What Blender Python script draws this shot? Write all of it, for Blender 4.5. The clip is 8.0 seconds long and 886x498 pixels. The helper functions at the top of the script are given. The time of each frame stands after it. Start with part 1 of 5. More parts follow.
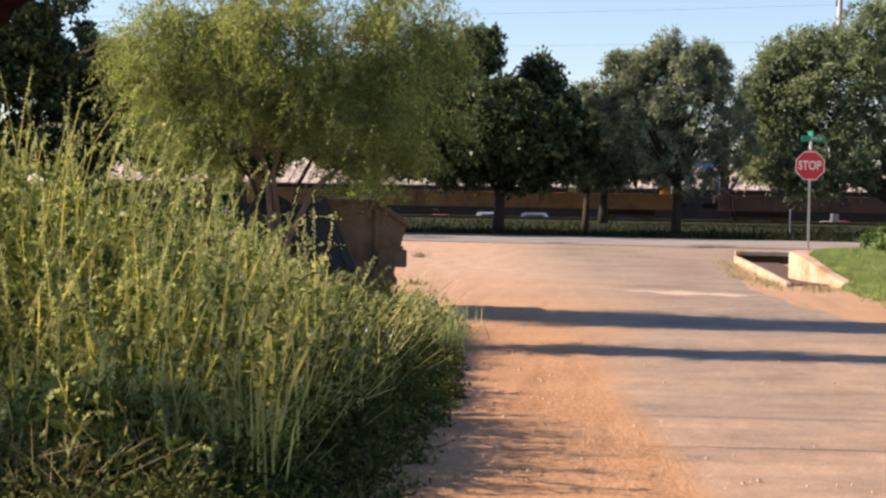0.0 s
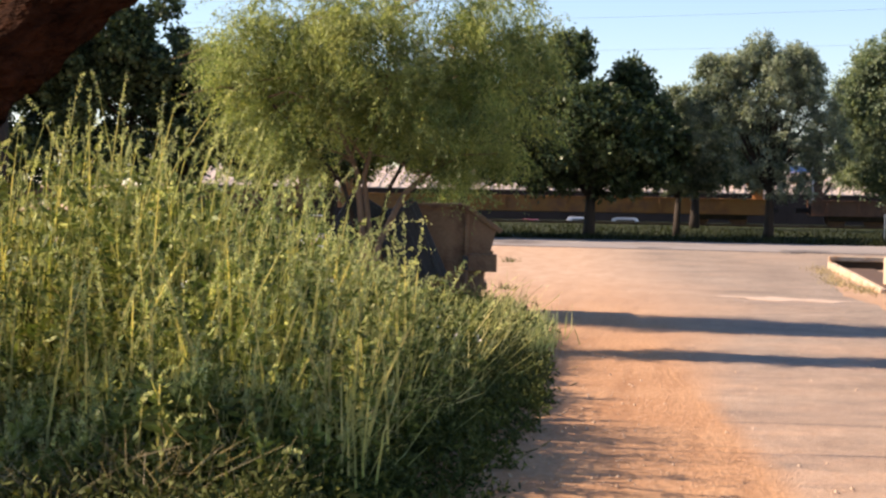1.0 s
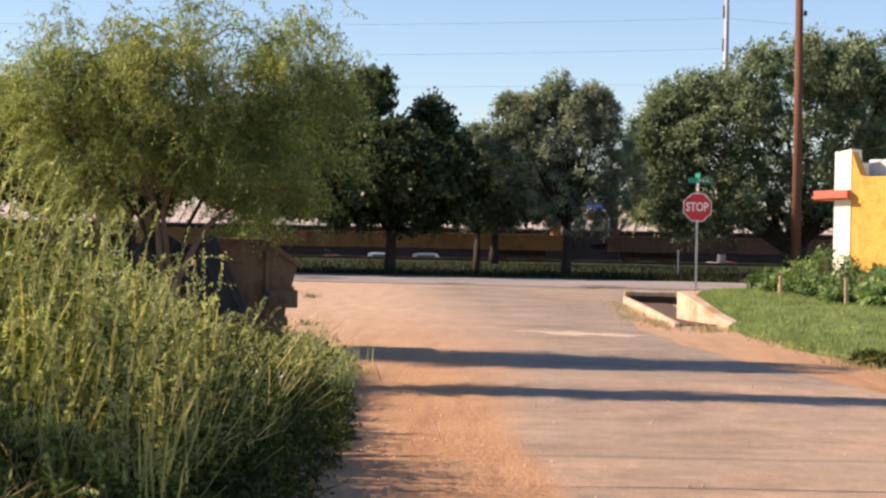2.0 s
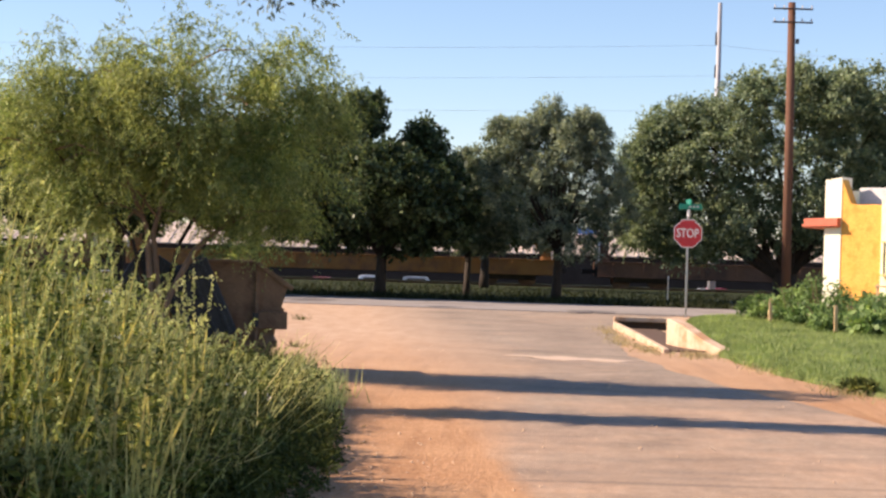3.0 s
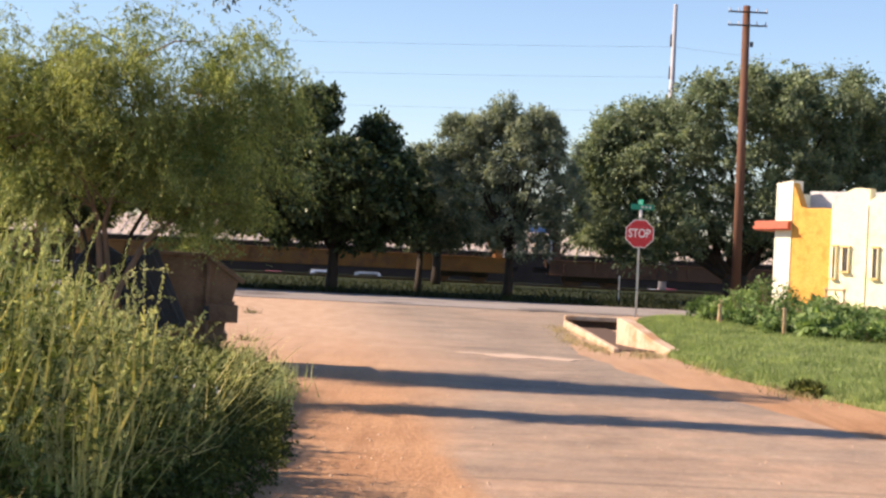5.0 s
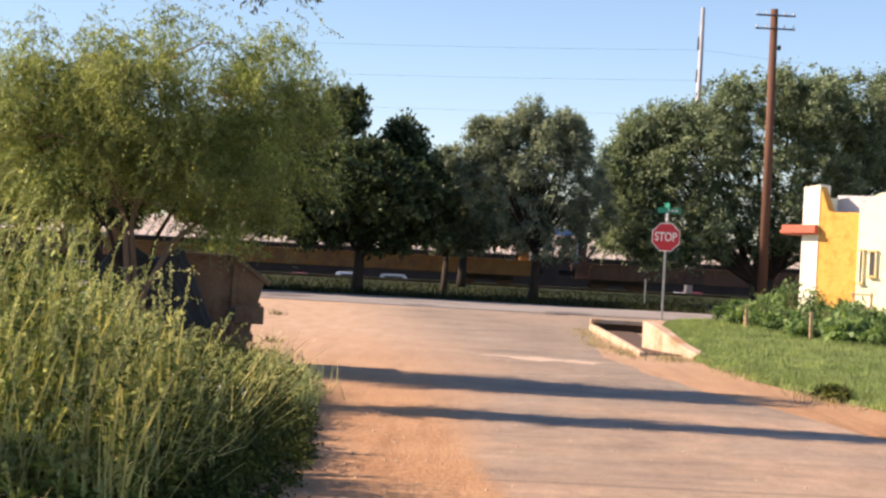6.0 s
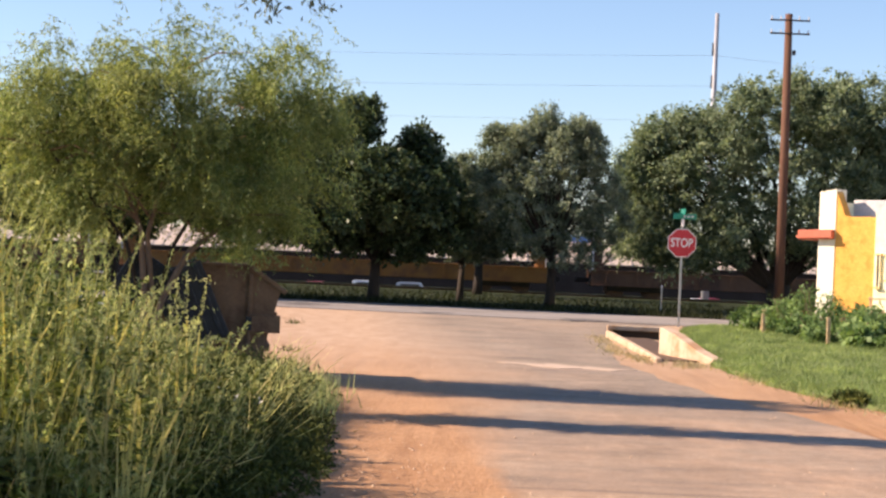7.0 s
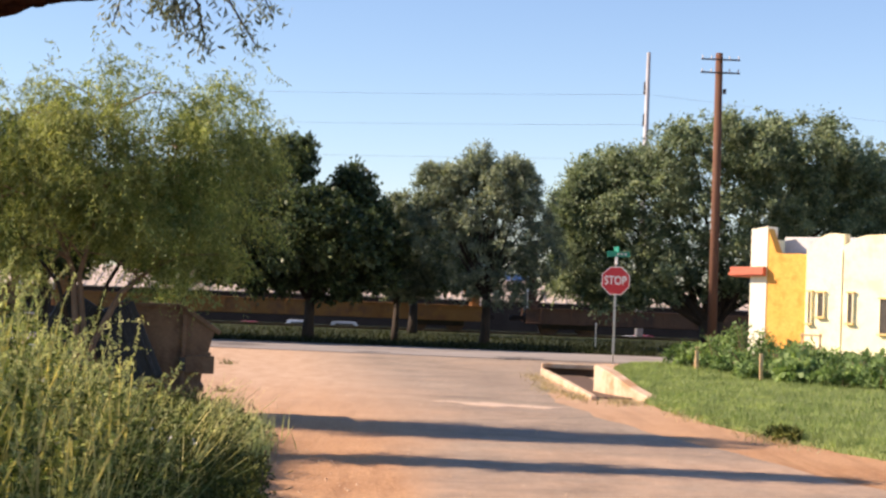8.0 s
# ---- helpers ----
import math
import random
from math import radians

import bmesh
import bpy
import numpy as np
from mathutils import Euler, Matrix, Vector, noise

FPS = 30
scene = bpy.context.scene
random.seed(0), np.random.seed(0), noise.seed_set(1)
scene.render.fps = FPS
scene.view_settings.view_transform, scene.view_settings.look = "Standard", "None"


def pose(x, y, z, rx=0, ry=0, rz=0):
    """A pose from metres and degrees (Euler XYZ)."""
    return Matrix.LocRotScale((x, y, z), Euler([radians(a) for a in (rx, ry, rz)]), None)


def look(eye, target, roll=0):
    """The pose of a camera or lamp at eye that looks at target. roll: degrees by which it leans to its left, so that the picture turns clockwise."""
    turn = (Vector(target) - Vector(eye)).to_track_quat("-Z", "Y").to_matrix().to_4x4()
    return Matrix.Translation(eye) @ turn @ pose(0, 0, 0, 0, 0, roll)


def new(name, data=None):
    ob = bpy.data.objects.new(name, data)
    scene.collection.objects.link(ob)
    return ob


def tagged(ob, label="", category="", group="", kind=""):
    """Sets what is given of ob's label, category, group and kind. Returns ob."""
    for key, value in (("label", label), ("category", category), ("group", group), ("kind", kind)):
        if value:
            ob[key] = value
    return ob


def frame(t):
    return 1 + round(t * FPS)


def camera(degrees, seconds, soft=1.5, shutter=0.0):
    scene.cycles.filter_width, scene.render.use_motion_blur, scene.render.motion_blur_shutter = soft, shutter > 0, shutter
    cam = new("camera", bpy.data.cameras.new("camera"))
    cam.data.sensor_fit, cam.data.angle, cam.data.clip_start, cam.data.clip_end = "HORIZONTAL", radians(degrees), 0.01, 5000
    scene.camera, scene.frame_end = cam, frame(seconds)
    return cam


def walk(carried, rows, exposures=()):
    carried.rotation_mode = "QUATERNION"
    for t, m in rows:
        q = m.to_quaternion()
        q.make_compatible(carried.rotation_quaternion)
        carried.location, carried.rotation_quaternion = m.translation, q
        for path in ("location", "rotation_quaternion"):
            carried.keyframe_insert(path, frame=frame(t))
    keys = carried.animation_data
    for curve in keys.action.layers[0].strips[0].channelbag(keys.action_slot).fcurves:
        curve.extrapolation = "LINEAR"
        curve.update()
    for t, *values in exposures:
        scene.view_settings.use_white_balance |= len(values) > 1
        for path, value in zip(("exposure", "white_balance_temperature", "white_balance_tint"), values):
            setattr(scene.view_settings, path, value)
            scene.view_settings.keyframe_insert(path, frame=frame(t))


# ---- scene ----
cam = camera(29.29, 8.0, soft=2.5)
EYE = Vector((0.0, 0.0, 1.6))


def aim(yaw, pitch, roll):
    """Camera pose at the standing point: yaw to the left, pitch up, lean, in degrees."""
    a, b = radians(yaw), radians(pitch)
    return look(EYE, EYE + Vector((-math.sin(a) * math.cos(b), math.cos(a) * math.cos(b), math.sin(b))), roll)


walk(cam, [
    (0.0, aim(5.039, -2.211, 0.927)),
    (0.2, aim(5.805, -2.768, 0.500)),
    (0.3, aim(6.700, -3.180, 0.800)),
    (0.5, aim(8.955, -3.574, 1.147)),
    (0.6, aim(9.409, -3.042, 0.714)),
    (0.7, aim(9.959, -2.934, 0.500)),
    (0.8, aim(9.047, -2.578, 0.722)),
    (1.0, aim(8.086, -2.102, 0.950)),
    (1.2, aim(5.640, -1.720, 0.780)),
    (1.3, aim(4.917, -1.742, 0.724)),
    (1.5, aim(3.742, -1.512, 0.350)),
    (1.7, aim(0.345, -0.828, 0.645)),
    (1.8, aim(0.250, -0.800, 0.700)),
    (1.9, aim(0.837, -0.749, 0.768)),
    (2.0, aim(1.390, -0.779, 1.076)),
    (2.2, aim(1.371, -0.718, 1.457)),
    (3.3, aim(0.813, 0.141, 1.959)),
    (3.5, aim(-0.005, -0.283, 2.241)),
    (4.0, aim(-0.730, -0.184, 2.733)),
    (4.5, aim(-0.923, -0.112, 2.568)),
    (4.7, aim(-0.780, -0.100, 2.600)),
    (5.8, aim(0.065, 0.116, 3.060)),
    (6.0, aim(0.346, -0.002, 2.989)),
    (6.5, aim(0.904, -0.054, 2.686)),
    (7.0, aim(0.893, 0.233, 2.552)),
    (7.5, aim(0.826, 0.552, 2.424)),
    (7.8, aim(-0.080, 1.000, 2.300)),
    (8.0, aim(-1.263, 1.636, 2.211)),
], exposures=[(0.0, 0.97, 6780, 21), (0.4, 1.03, 6780, 21), (0.7, 1.15, 6780, 21), (1.2, 1.15, 6780, 21), (1.7, 1.0, 6780, 21), (2.0, 0.92, 6780, 21), (2.4, 0.98, 6780, 21), (3.3, 1.03, 6780, 21), (8.0, 1.03, 6780, 21)])

# ---- light ----
SUN_EL, SUN_TRAVEL = radians(32), Vector((1.0, -0.03, 0)).normalized()
world = bpy.data.worlds.new("world")
scene.world = world
world.use_nodes = True
wn = world.node_tree
sky = wn.nodes.new("ShaderNodeTexSky")
sky.sky_type, sky.sun_disc = "NISHITA", False
sky.sun_elevation, sky.sun_rotation = SUN_EL, radians(-88)
sky.air_density, sky.dust_density, sky.ozone_density = 1.0, 0.06, 4.3
wn.nodes["Background"].inputs[1].default_value = 0.088
wn.links.new(sky.outputs[0], wn.nodes["Background"].inputs[0])
sun = new("sun", bpy.data.lights.new("sun", "SUN"))
sun.data.energy, sun.data.angle, sun.data.color = 5.0, radians(0.6), (1.0, 0.84, 0.64)
down = SUN_TRAVEL * math.cos(SUN_EL) - Vector((0, 0, math.sin(SUN_EL)))
sun.matrix_world = look((-40, 10, 40), Vector((-40, 10, 40)) + down)


# ---- materials ----
def nodes_of(name):
    m = bpy.data.materials.new(name)
    m.use_nodes = True
    nt = m.node_tree
    return m, nt, nt.nodes["Principled BSDF"]


def ramp(nt, source, stops):
    r = nt.nodes.new("ShaderNodeValToRGB")
    while len(r.color_ramp.elements) < len(stops):
        r.color_ramp.elements.new(0.5)
    for e, (p, c) in zip(r.color_ramp.elements, stops):
        e.position, e.color = p, (*c, 1)
    nt.links.new(source, r.inputs[0])
    return r.outputs[0]


def noise_of(nt, scale, detail=5.0, rough=0.6, stretch=None, coords="pos"):
    if coords == "pos":
        source = nt.nodes.new("ShaderNodeNewGeometry").outputs["Position"]
    else:
        source = nt.nodes.new("ShaderNodeTexCoord").outputs["Object"]
    if stretch:
        mp = nt.nodes.new("ShaderNodeMapping")
        mp.inputs["Scale"].default_value = stretch
        nt.links.new(source, mp.inputs[0])
        source = mp.outputs[0]
    n = nt.nodes.new("ShaderNodeTexNoise")
    n.inputs["Scale"].default_value, n.inputs["Detail"].default_value, n.inputs["Roughness"].default_value = scale, detail, rough
    nt.links.new(source, n.inputs["Vector"])
    return n.outputs[0]


def mixed(nt, fac, a, b, mode="MIX"):
    m = nt.nodes.new("ShaderNodeMix")
    m.data_type, m.blend_type = "RGBA", mode
    for socket, value in ((m.inputs[0], fac), (m.inputs[6], a), (m.inputs[7], b)):
        if isinstance(value, (int, float)):
            socket.default_value = value
        elif isinstance(value, tuple):
            socket.default_value = (*value, 1)
        else:
            nt.links.new(value, socket)
    return m.outputs[2]


def bumped(nt, bsdf, height, strength, distance):
    b = nt.nodes.new("ShaderNodeBump")
    b.inputs["Strength"].default_value, b.inputs["Distance"].default_value = strength, distance
    nt.links.new(height, b.inputs["Height"])
    nt.links.new(b.outputs[0], bsdf.inputs["Normal"])


def surface(name, a, b, scale=3.0, rough=0.8, metal=0.0, bump=0.3, dist=0.01, fine=40.0, stain=None, stain_scale=0.6, coords="obj", stretch=None, spec=0.4):
    """Two-scale procedural paint, metal, stone or soil: a and b blended by noise, with an optional stain colour on top."""
    m, nt, bsdf = nodes_of(name)
    big, small = noise_of(nt, scale, coords=coords, stretch=stretch), noise_of(nt, fine, 3, coords=coords, stretch=stretch)
    col = ramp(nt, big, [(0.3, a), (0.7, b)])
    col = mixed(nt, 0.25, col, ramp(nt, small, [(0.3, tuple(v * 0.55 for v in a)), (0.7, tuple(min(1, v * 1.3) for v in b))]))
    if stain:
        mask = ramp(nt, noise_of(nt, stain_scale, 8, 0.7, coords=coords), [(0.5, (0, 0, 0)), (0.64, (1, 1, 1))])
        col = mixed(nt, mask, col, stain)
    nt.links.new(col, bsdf.inputs["Base Color"])
    bsdf.inputs["Roughness"].default_value, bsdf.inputs["Metallic"].default_value = rough, metal
    bsdf.inputs["Specular IOR Level"].default_value = spec
    bumped(nt, bsdf, small, bump, dist)
    return m


def leafy(name, colors, through_light=0.35, rough=0.55, patch=2.5):
    """Leaf material: a colour for each leaf, with light let through and painted light and dark patches."""
    m, nt, bsdf = nodes_of(name)
    rnd = nt.nodes.new("ShaderNodeNewGeometry").outputs["Random Per Island"]
    col = ramp(nt, rnd, [(i / max(1, len(colors) - 1), c) for i, c in enumerate(colors)])
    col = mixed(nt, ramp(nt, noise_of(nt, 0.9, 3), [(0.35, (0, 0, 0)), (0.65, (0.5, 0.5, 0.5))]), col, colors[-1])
    # Cool dark and warm bright noise imitates shaded gaps and sunlit clumps.
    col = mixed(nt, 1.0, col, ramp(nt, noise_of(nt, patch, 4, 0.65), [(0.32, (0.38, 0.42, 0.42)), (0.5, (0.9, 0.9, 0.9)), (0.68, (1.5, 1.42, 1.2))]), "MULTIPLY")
    nt.links.new(col, bsdf.inputs["Base Color"])
    bsdf.inputs["Roughness"].default_value = rough
    bsdf.inputs["Specular IOR Level"].default_value = 0.15
    tr = nt.nodes.new("ShaderNodeBsdfTranslucent")
    nt.links.new(mixed(nt, 1.0, col, (1.3, 1.3, 0.85), "MULTIPLY"), tr.inputs[0])
    ms = nt.nodes.new("ShaderNodeMixShader")
    ms.inputs[0].default_value = through_light
    nt.links.new(bsdf.outputs[0], ms.inputs[1])
    nt.links.new(tr.outputs[0], ms.inputs[2])
    nt.links.new(ms.outputs[0], nt.nodes["Material Output"].inputs[0])
    return m


def dirt_colour(nt):
    """Red dirt with grit, wheel marks and a paler trodden stretch; returns colour and grit."""
    col = ramp(nt, noise_of(nt, 0.7, 6), [(0.3, (0.377, 0.201, 0.0984)), (0.7, (0.492, 0.295, 0.16))])
    grit = noise_of(nt, 22, 4, 0.7, stretch=(1, 0.45, 1))
    col = mixed(nt, 0.3, col, ramp(nt, grit, [(0.34, (0.18, 0.0984, 0.0492)), (0.5, (0.41, 0.213, 0.107)), (0.68, (0.607, 0.41, 0.262))]))
    tracks = noise_of(nt, 2.2, 5, 0.6, stretch=(1.6, 0.12, 1))
    col = mixed(nt, ramp(nt, tracks, [(0.5, (0, 0, 0)), (0.66, (0.55, 0.55, 0.55))]), col, (0.254, 0.131, 0.0656))
    sep = nt.nodes.new("ShaderNodeSeparateXYZ")
    nt.links.new(nt.nodes.new("ShaderNodeNewGeometry").outputs["Position"], sep.inputs[0])
    mr = nt.nodes.new("ShaderNodeMapRange")
    mr.inputs[1].default_value, mr.inputs[2].default_value, mr.inputs[4].default_value = 17, 32, 0.9
    nt.links.new(sep.outputs[1], mr.inputs[0])
    tan = ramp(nt, noise_of(nt, 3, 6, 0.7, stretch=(1, 0.3, 1)), [(0.3, (0.41, 0.271, 0.172)), (0.7, (0.541, 0.394, 0.279))])
    col = mixed(nt, mr.outputs[0], col, tan)
    return col, grit


def ground_material():
    m, nt, bsdf = nodes_of("red_dirt")
    col, grit = dirt_colour(nt)
    nt.links.new(col, bsdf.inputs["Base Color"])
    bsdf.inputs["Roughness"].default_value = 0.95
    bsdf.inputs["Specular IOR Level"].default_value = 0.15
    bumped(nt, bsdf, grit, 0.8, 0.03)
    return m


def road_material():
    m, nt, bsdf = nodes_of("dusty_asphalt")
    pos = nt.nodes.new("ShaderNodeNewGeometry").outputs["Position"]
    sep = nt.nodes.new("ShaderNodeSeparateXYZ")
    nt.links.new(pos, sep.inputs[0])
    grey = ramp(nt, noise_of(nt, 9, 5, 0.7), [(0.3, (0.205, 0.164, 0.127)), (0.7, (0.377, 0.307, 0.238))])
    dust = ramp(nt, noise_of(nt, 6, 5, 0.7, stretch=(1, 0.4, 1)), [(0.3, (0.41, 0.262, 0.168)), (0.7, (0.525, 0.361, 0.246))])
    patch = noise_of(nt, 0.6, 8, 0.72, stretch=(0.5, 0.55, 1))
    mr = nt.nodes.new("ShaderNodeMapRange")
    mr.inputs[1].default_value, mr.inputs[2].default_value, mr.inputs[3].default_value, mr.inputs[4].default_value = 8, 24, 0.30, 0.0
    nt.links.new(sep.outputs[1], mr.inputs[0])
    ad = nt.nodes.new("ShaderNodeMath")
    nt.links.new(patch, ad.inputs[0])
    nt.links.new(mr.outputs[0], ad.inputs[1])
    col = mixed(nt, ramp(nt, ad.outputs[0], [(0.52, (0, 0, 0)), (0.78, (1, 1, 1))]), grey, dust)
    line = nt.nodes.new("ShaderNodeMath")
    line.operation, line.inputs[1].default_value = "MULTIPLY_ADD", 0.1
    nt.links.new(sep.outputs[1], line.inputs[0])
    nt.links.new(sep.outputs[0], line.inputs[2])
    wob = nt.nodes.new("ShaderNodeMath")
    wob.operation, wob.inputs[1].default_value = "MULTIPLY_ADD", 0.34
    nt.links.new(noise_of(nt, 2.4, 8, 0.75, stretch=(1, 0.4, 1)), wob.inputs[0])
    nt.links.new(line.outputs[0], wob.inputs[2])
    soil, grit = dirt_colour(nt)
    edge_mask = ramp(nt, wob.outputs[0], [(0.0, (1, 1, 1)), (1.0, (0, 0, 0))])
    shift = nt.nodes.new("ShaderNodeMapRange")
    shift.inputs[1].default_value, shift.inputs[2].default_value = 1.60, 1.80
    nt.links.new(wob.outputs[0], shift.inputs[0])
    spread = nt.nodes.new("ShaderNodeMapRange")
    spread.inputs[1].default_value, spread.inputs[2].default_value, spread.inputs[3].default_value, spread.inputs[4].default_value = 13, 24, 1.80, 3.8
    nt.links.new(sep.outputs[1], spread.inputs[0])
    nt.links.new(spread.outputs[0], shift.inputs[2])
    nt.links.new(shift.outputs[0], edge_mask.node.inputs[0])
    worn = noise_of(nt, 0.9, 9, 0.75, stretch=(0.35, 0.7, 1))
    col = mixed(nt, ramp(nt, worn, [(0.48, (0, 0, 0)), (0.62, (0.8, 0.8, 0.8))]), col, (0.221, 0.168, 0.131))
    bright = noise_of(nt, 0.7, 7, 0.7, stretch=(0.4, 0.5, 1))
    col = mixed(nt, ramp(nt, bright, [(0.56, (0, 0, 0)), (0.68, (0.5, 0.5, 0.5))]), col, (0.541, 0.41, 0.303))
    mottle = noise_of(nt, 1.5, 9, 0.72, stretch=(0.55, 0.3, 1))
    col = mixed(nt, 1.0, col, ramp(nt, mottle, [(0.36, (0.74, 0.73, 0.72)), (0.5, (0.98, 0.97, 0.96)), (0.66, (1.16, 1.13, 1.1))]), "MULTIPLY")
    cracks = nt.nodes.new("ShaderNodeTexVoronoi")
    cracks.feature = "DISTANCE_TO_EDGE"
    cracks.inputs["Scale"].default_value = 0.22
    warp = mixed(nt, 0.35, pos, nt.nodes.new("ShaderNodeTexNoise").outputs[1])
    nt.links.new(warp, cracks.inputs["Vector"])
    col = mixed(nt, ramp(nt, cracks.outputs[0], [(0.0, (0.55, 0.55, 0.55)), (0.012, (0, 0, 0))]), col, (0.107, 0.082, 0.0697))
    fine = noise_of(nt, 55, 3, 0.7)
    col = mixed(nt, 0.22, col, ramp(nt, fine, [(0.35, (0.131, 0.0902, 0.0656)), (0.65, (0.656, 0.541, 0.426))]))
    col = mixed(nt, edge_mask, col, soil)
    nt.links.new(col, bsdf.inputs["Base Color"])
    bsdf.inputs["Roughness"].default_value = 0.9
    bsdf.inputs["Specular IOR Level"].default_value = 0.2
    bumped(nt, bsdf, mixed(nt, edge_mask, fine, grit), 0.7, 0.018)
    return m


DIRT = ground_material()
ROAD = road_material()
STREET = surface("street_asphalt", (0.255, 0.23, 0.212), (0.323, 0.293, 0.268), 0.5, 0.9, bump=0.4, fine=30, stain=(0.187, 0.162, 0.145), stain_scale=0.25, coords="pos", stretch=(0.3, 1, 1), spec=0.2)
LAWN_SOIL = surface("lawn_turf", (0.128, 0.176, 0.06), (0.2, 0.24, 0.088), 1.2, 0.95, bump=0.8, dist=0.03, fine=25, coords="pos", spec=0.1)
# Turf green set near black to stand in for tree shade.
VERGE = surface("shade_dark_verge_turf", (0.02, 0.03, 0.012), (0.04, 0.048, 0.02), 0.5, 0.95, bump=0.6, dist=0.04, fine=14, coords="pos", spec=0.1)
CONCRETE = surface("weathered_concrete", (0.447, 0.324, 0.222), (0.563, 0.433, 0.309), 3, 0.9, bump=0.5, fine=30, stain=(0.373, 0.217, 0.115), stain_scale=2.0)
BARK = surface("dark_bark", (0.025, 0.019, 0.014), (0.055, 0.04, 0.029), 4, 0.95, bump=1.0, dist=0.03, fine=18, stretch=(1, 1, 0.25))
# Reddish bark taken to near black for the shade on the trunk.
RED_BARK = surface("furrowed_shade_dark_red_bark", (0.005, 0.0035, 0.003), (0.055, 0.026, 0.016), 16, 0.95, bump=1.0, dist=0.06, fine=34, stretch=(0.35, 1, 1), spec=0.03)
PALE_BARK = surface("pale_brown_bark", (0.16, 0.10, 0.065), (0.27, 0.18, 0.12), 6, 0.9, bump=0.8, dist=0.02, fine=30, stretch=(1, 1, 0.25))
POLE_WOOD = surface("creosoted_pole_wood", (0.0935, 0.0442, 0.0272), (0.153, 0.0748, 0.0459), 5, 0.9, bump=0.5, fine=30, stretch=(1, 1, 0.06))
STEEL = surface("galvanised_steel", (0.42, 0.43, 0.42), (0.55, 0.55, 0.53), 8, 0.45, 0.85, bump=0.1, fine=60)
DARK_STEEL = surface("grimy_dark_steel", (0.035, 0.03, 0.028), (0.07, 0.055, 0.045), 2, 0.75, 0.3, fine=20)
RAIL_STEEL = surface("rusty_rail_steel", (0.16, 0.09, 0.06), (0.25, 0.15, 0.1), 4, 0.6, 0.6, fine=30)
YELLOW_STEEL = surface("faded_yellow_car_paint", (0.27, 0.115, 0.028), (0.36, 0.165, 0.042), 1.2, 0.7, bump=0.2, fine=25, stain=(0.20, 0.09, 0.04), stain_scale=0.9)
BROWN_STEEL = surface("brown_car_paint", (0.13, 0.065, 0.038), (0.2, 0.1, 0.055), 1.2, 0.75, bump=0.2, fine=25, stain=(0.09, 0.05, 0.035), stain_scale=0.9)
DECK_WOOD = surface("worn_deck_planks", (0.20, 0.14, 0.10), (0.32, 0.24, 0.17), 3, 0.9, fine=30)
SIGN_RED = surface("sign_red", (0.52, 0.025, 0.035), (0.58, 0.035, 0.045), 4, 0.4, bump=0.02, fine=60, spec=0.5)
SIGN_WHITE = surface("sign_white", (0.78, 0.76, 0.74), (0.84, 0.82, 0.8), 4, 0.4, bump=0.02, fine=60)
SIGN_GREEN = surface("sign_green", (0.01, 0.22, 0.15), (0.015, 0.27, 0.19), 4, 0.4, bump=0.02, fine=60)
ALU = surface("bare_sign_back", (0.5, 0.5, 0.5), (0.58, 0.58, 0.57), 6, 0.5, 0.6, fine=50)
DUMP_PAINT = surface("tan_dumpster_paint", (0.152, 0.0886, 0.048), (0.256, 0.156, 0.0886), 2.5, 0.75, bump=0.35, fine=25, stain=(0.0959, 0.048, 0.028), stain_scale=1.6)
BLACK_PLASTIC = surface("black_lid_plastic", (0.018, 0.019, 0.022), (0.035, 0.036, 0.042), 5, 0.42, bump=0.15, fine=30)
CREAM = surface("cream_stucco", (0.886, 0.795, 0.517), (0.927, 0.859, 0.609), 1.6, 0.92, bump=0.5, dist=0.015, fine=26, stain=(0.824, 0.7, 0.414), stain_scale=1.6)
ORANGE = surface("orange_stucco", (0.72, 0.34, 0.06), (0.80, 0.42, 0.10), 2.2, 0.92, bump=0.6, dist=0.015, fine=22, stain=(0.64, 0.27, 0.05), stain_scale=3.0)
WHITE_STUCCO = surface("whitewashed_stucco", (0.86, 0.80, 0.60), (0.92, 0.87, 0.70), 2, 0.92, bump=0.4, fine=26)
RED_TRIM = surface("red_awning_paint", (0.50, 0.12, 0.07), (0.58, 0.17, 0.10), 4, 0.7, fine=30)
GREY_ROOF = surface("grey_roof_felt", (0.42, 0.42, 0.43), (0.58, 0.58, 0.58), 2, 0.85, fine=20, stain=(0.3, 0.3, 0.31))
DARK_GLASS = surface("dark_window_glass", (0.05, 0.045, 0.04), (0.08, 0.07, 0.06), 3, 0.15, bump=0.0, fine=20, spec=0.6)
WOOD_TRIM = surface("ochre_window_trim", (0.66, 0.46, 0.18), (0.74, 0.54, 0.25), 6, 0.8, fine=40)
STAKE_WOOD = surface("raw_stake_wood", (0.55, 0.36, 0.19), (0.68, 0.47, 0.27), 6, 0.85, fine=40)
SHED_ROOF = surface("pale_metal_roofing", (0.50, 0.41, 0.33), (0.60, 0.50, 0.41), 0.5, 0.65, 0.1, bump=0.1, fine=10)
# Near-black siding stands in for the shade below the train.
SHED_WALL = surface("shade_dark_shed_siding", (0.035, 0.027, 0.023), (0.055, 0.043, 0.036), 0.5, 0.85, bump=0.1, fine=10, spec=0.03)
WHITE_PAINT = surface("white_car_paint", (0.78, 0.78, 0.78), (0.84, 0.84, 0.84), 2, 0.3, bump=0.02, fine=30, spec=0.6)
ROSE_PAINT = surface("red_car_paint", (0.48, 0.04, 0.07), (0.55, 0.06, 0.09), 2, 0.3, bump=0.02, fine=30, spec=0.6)
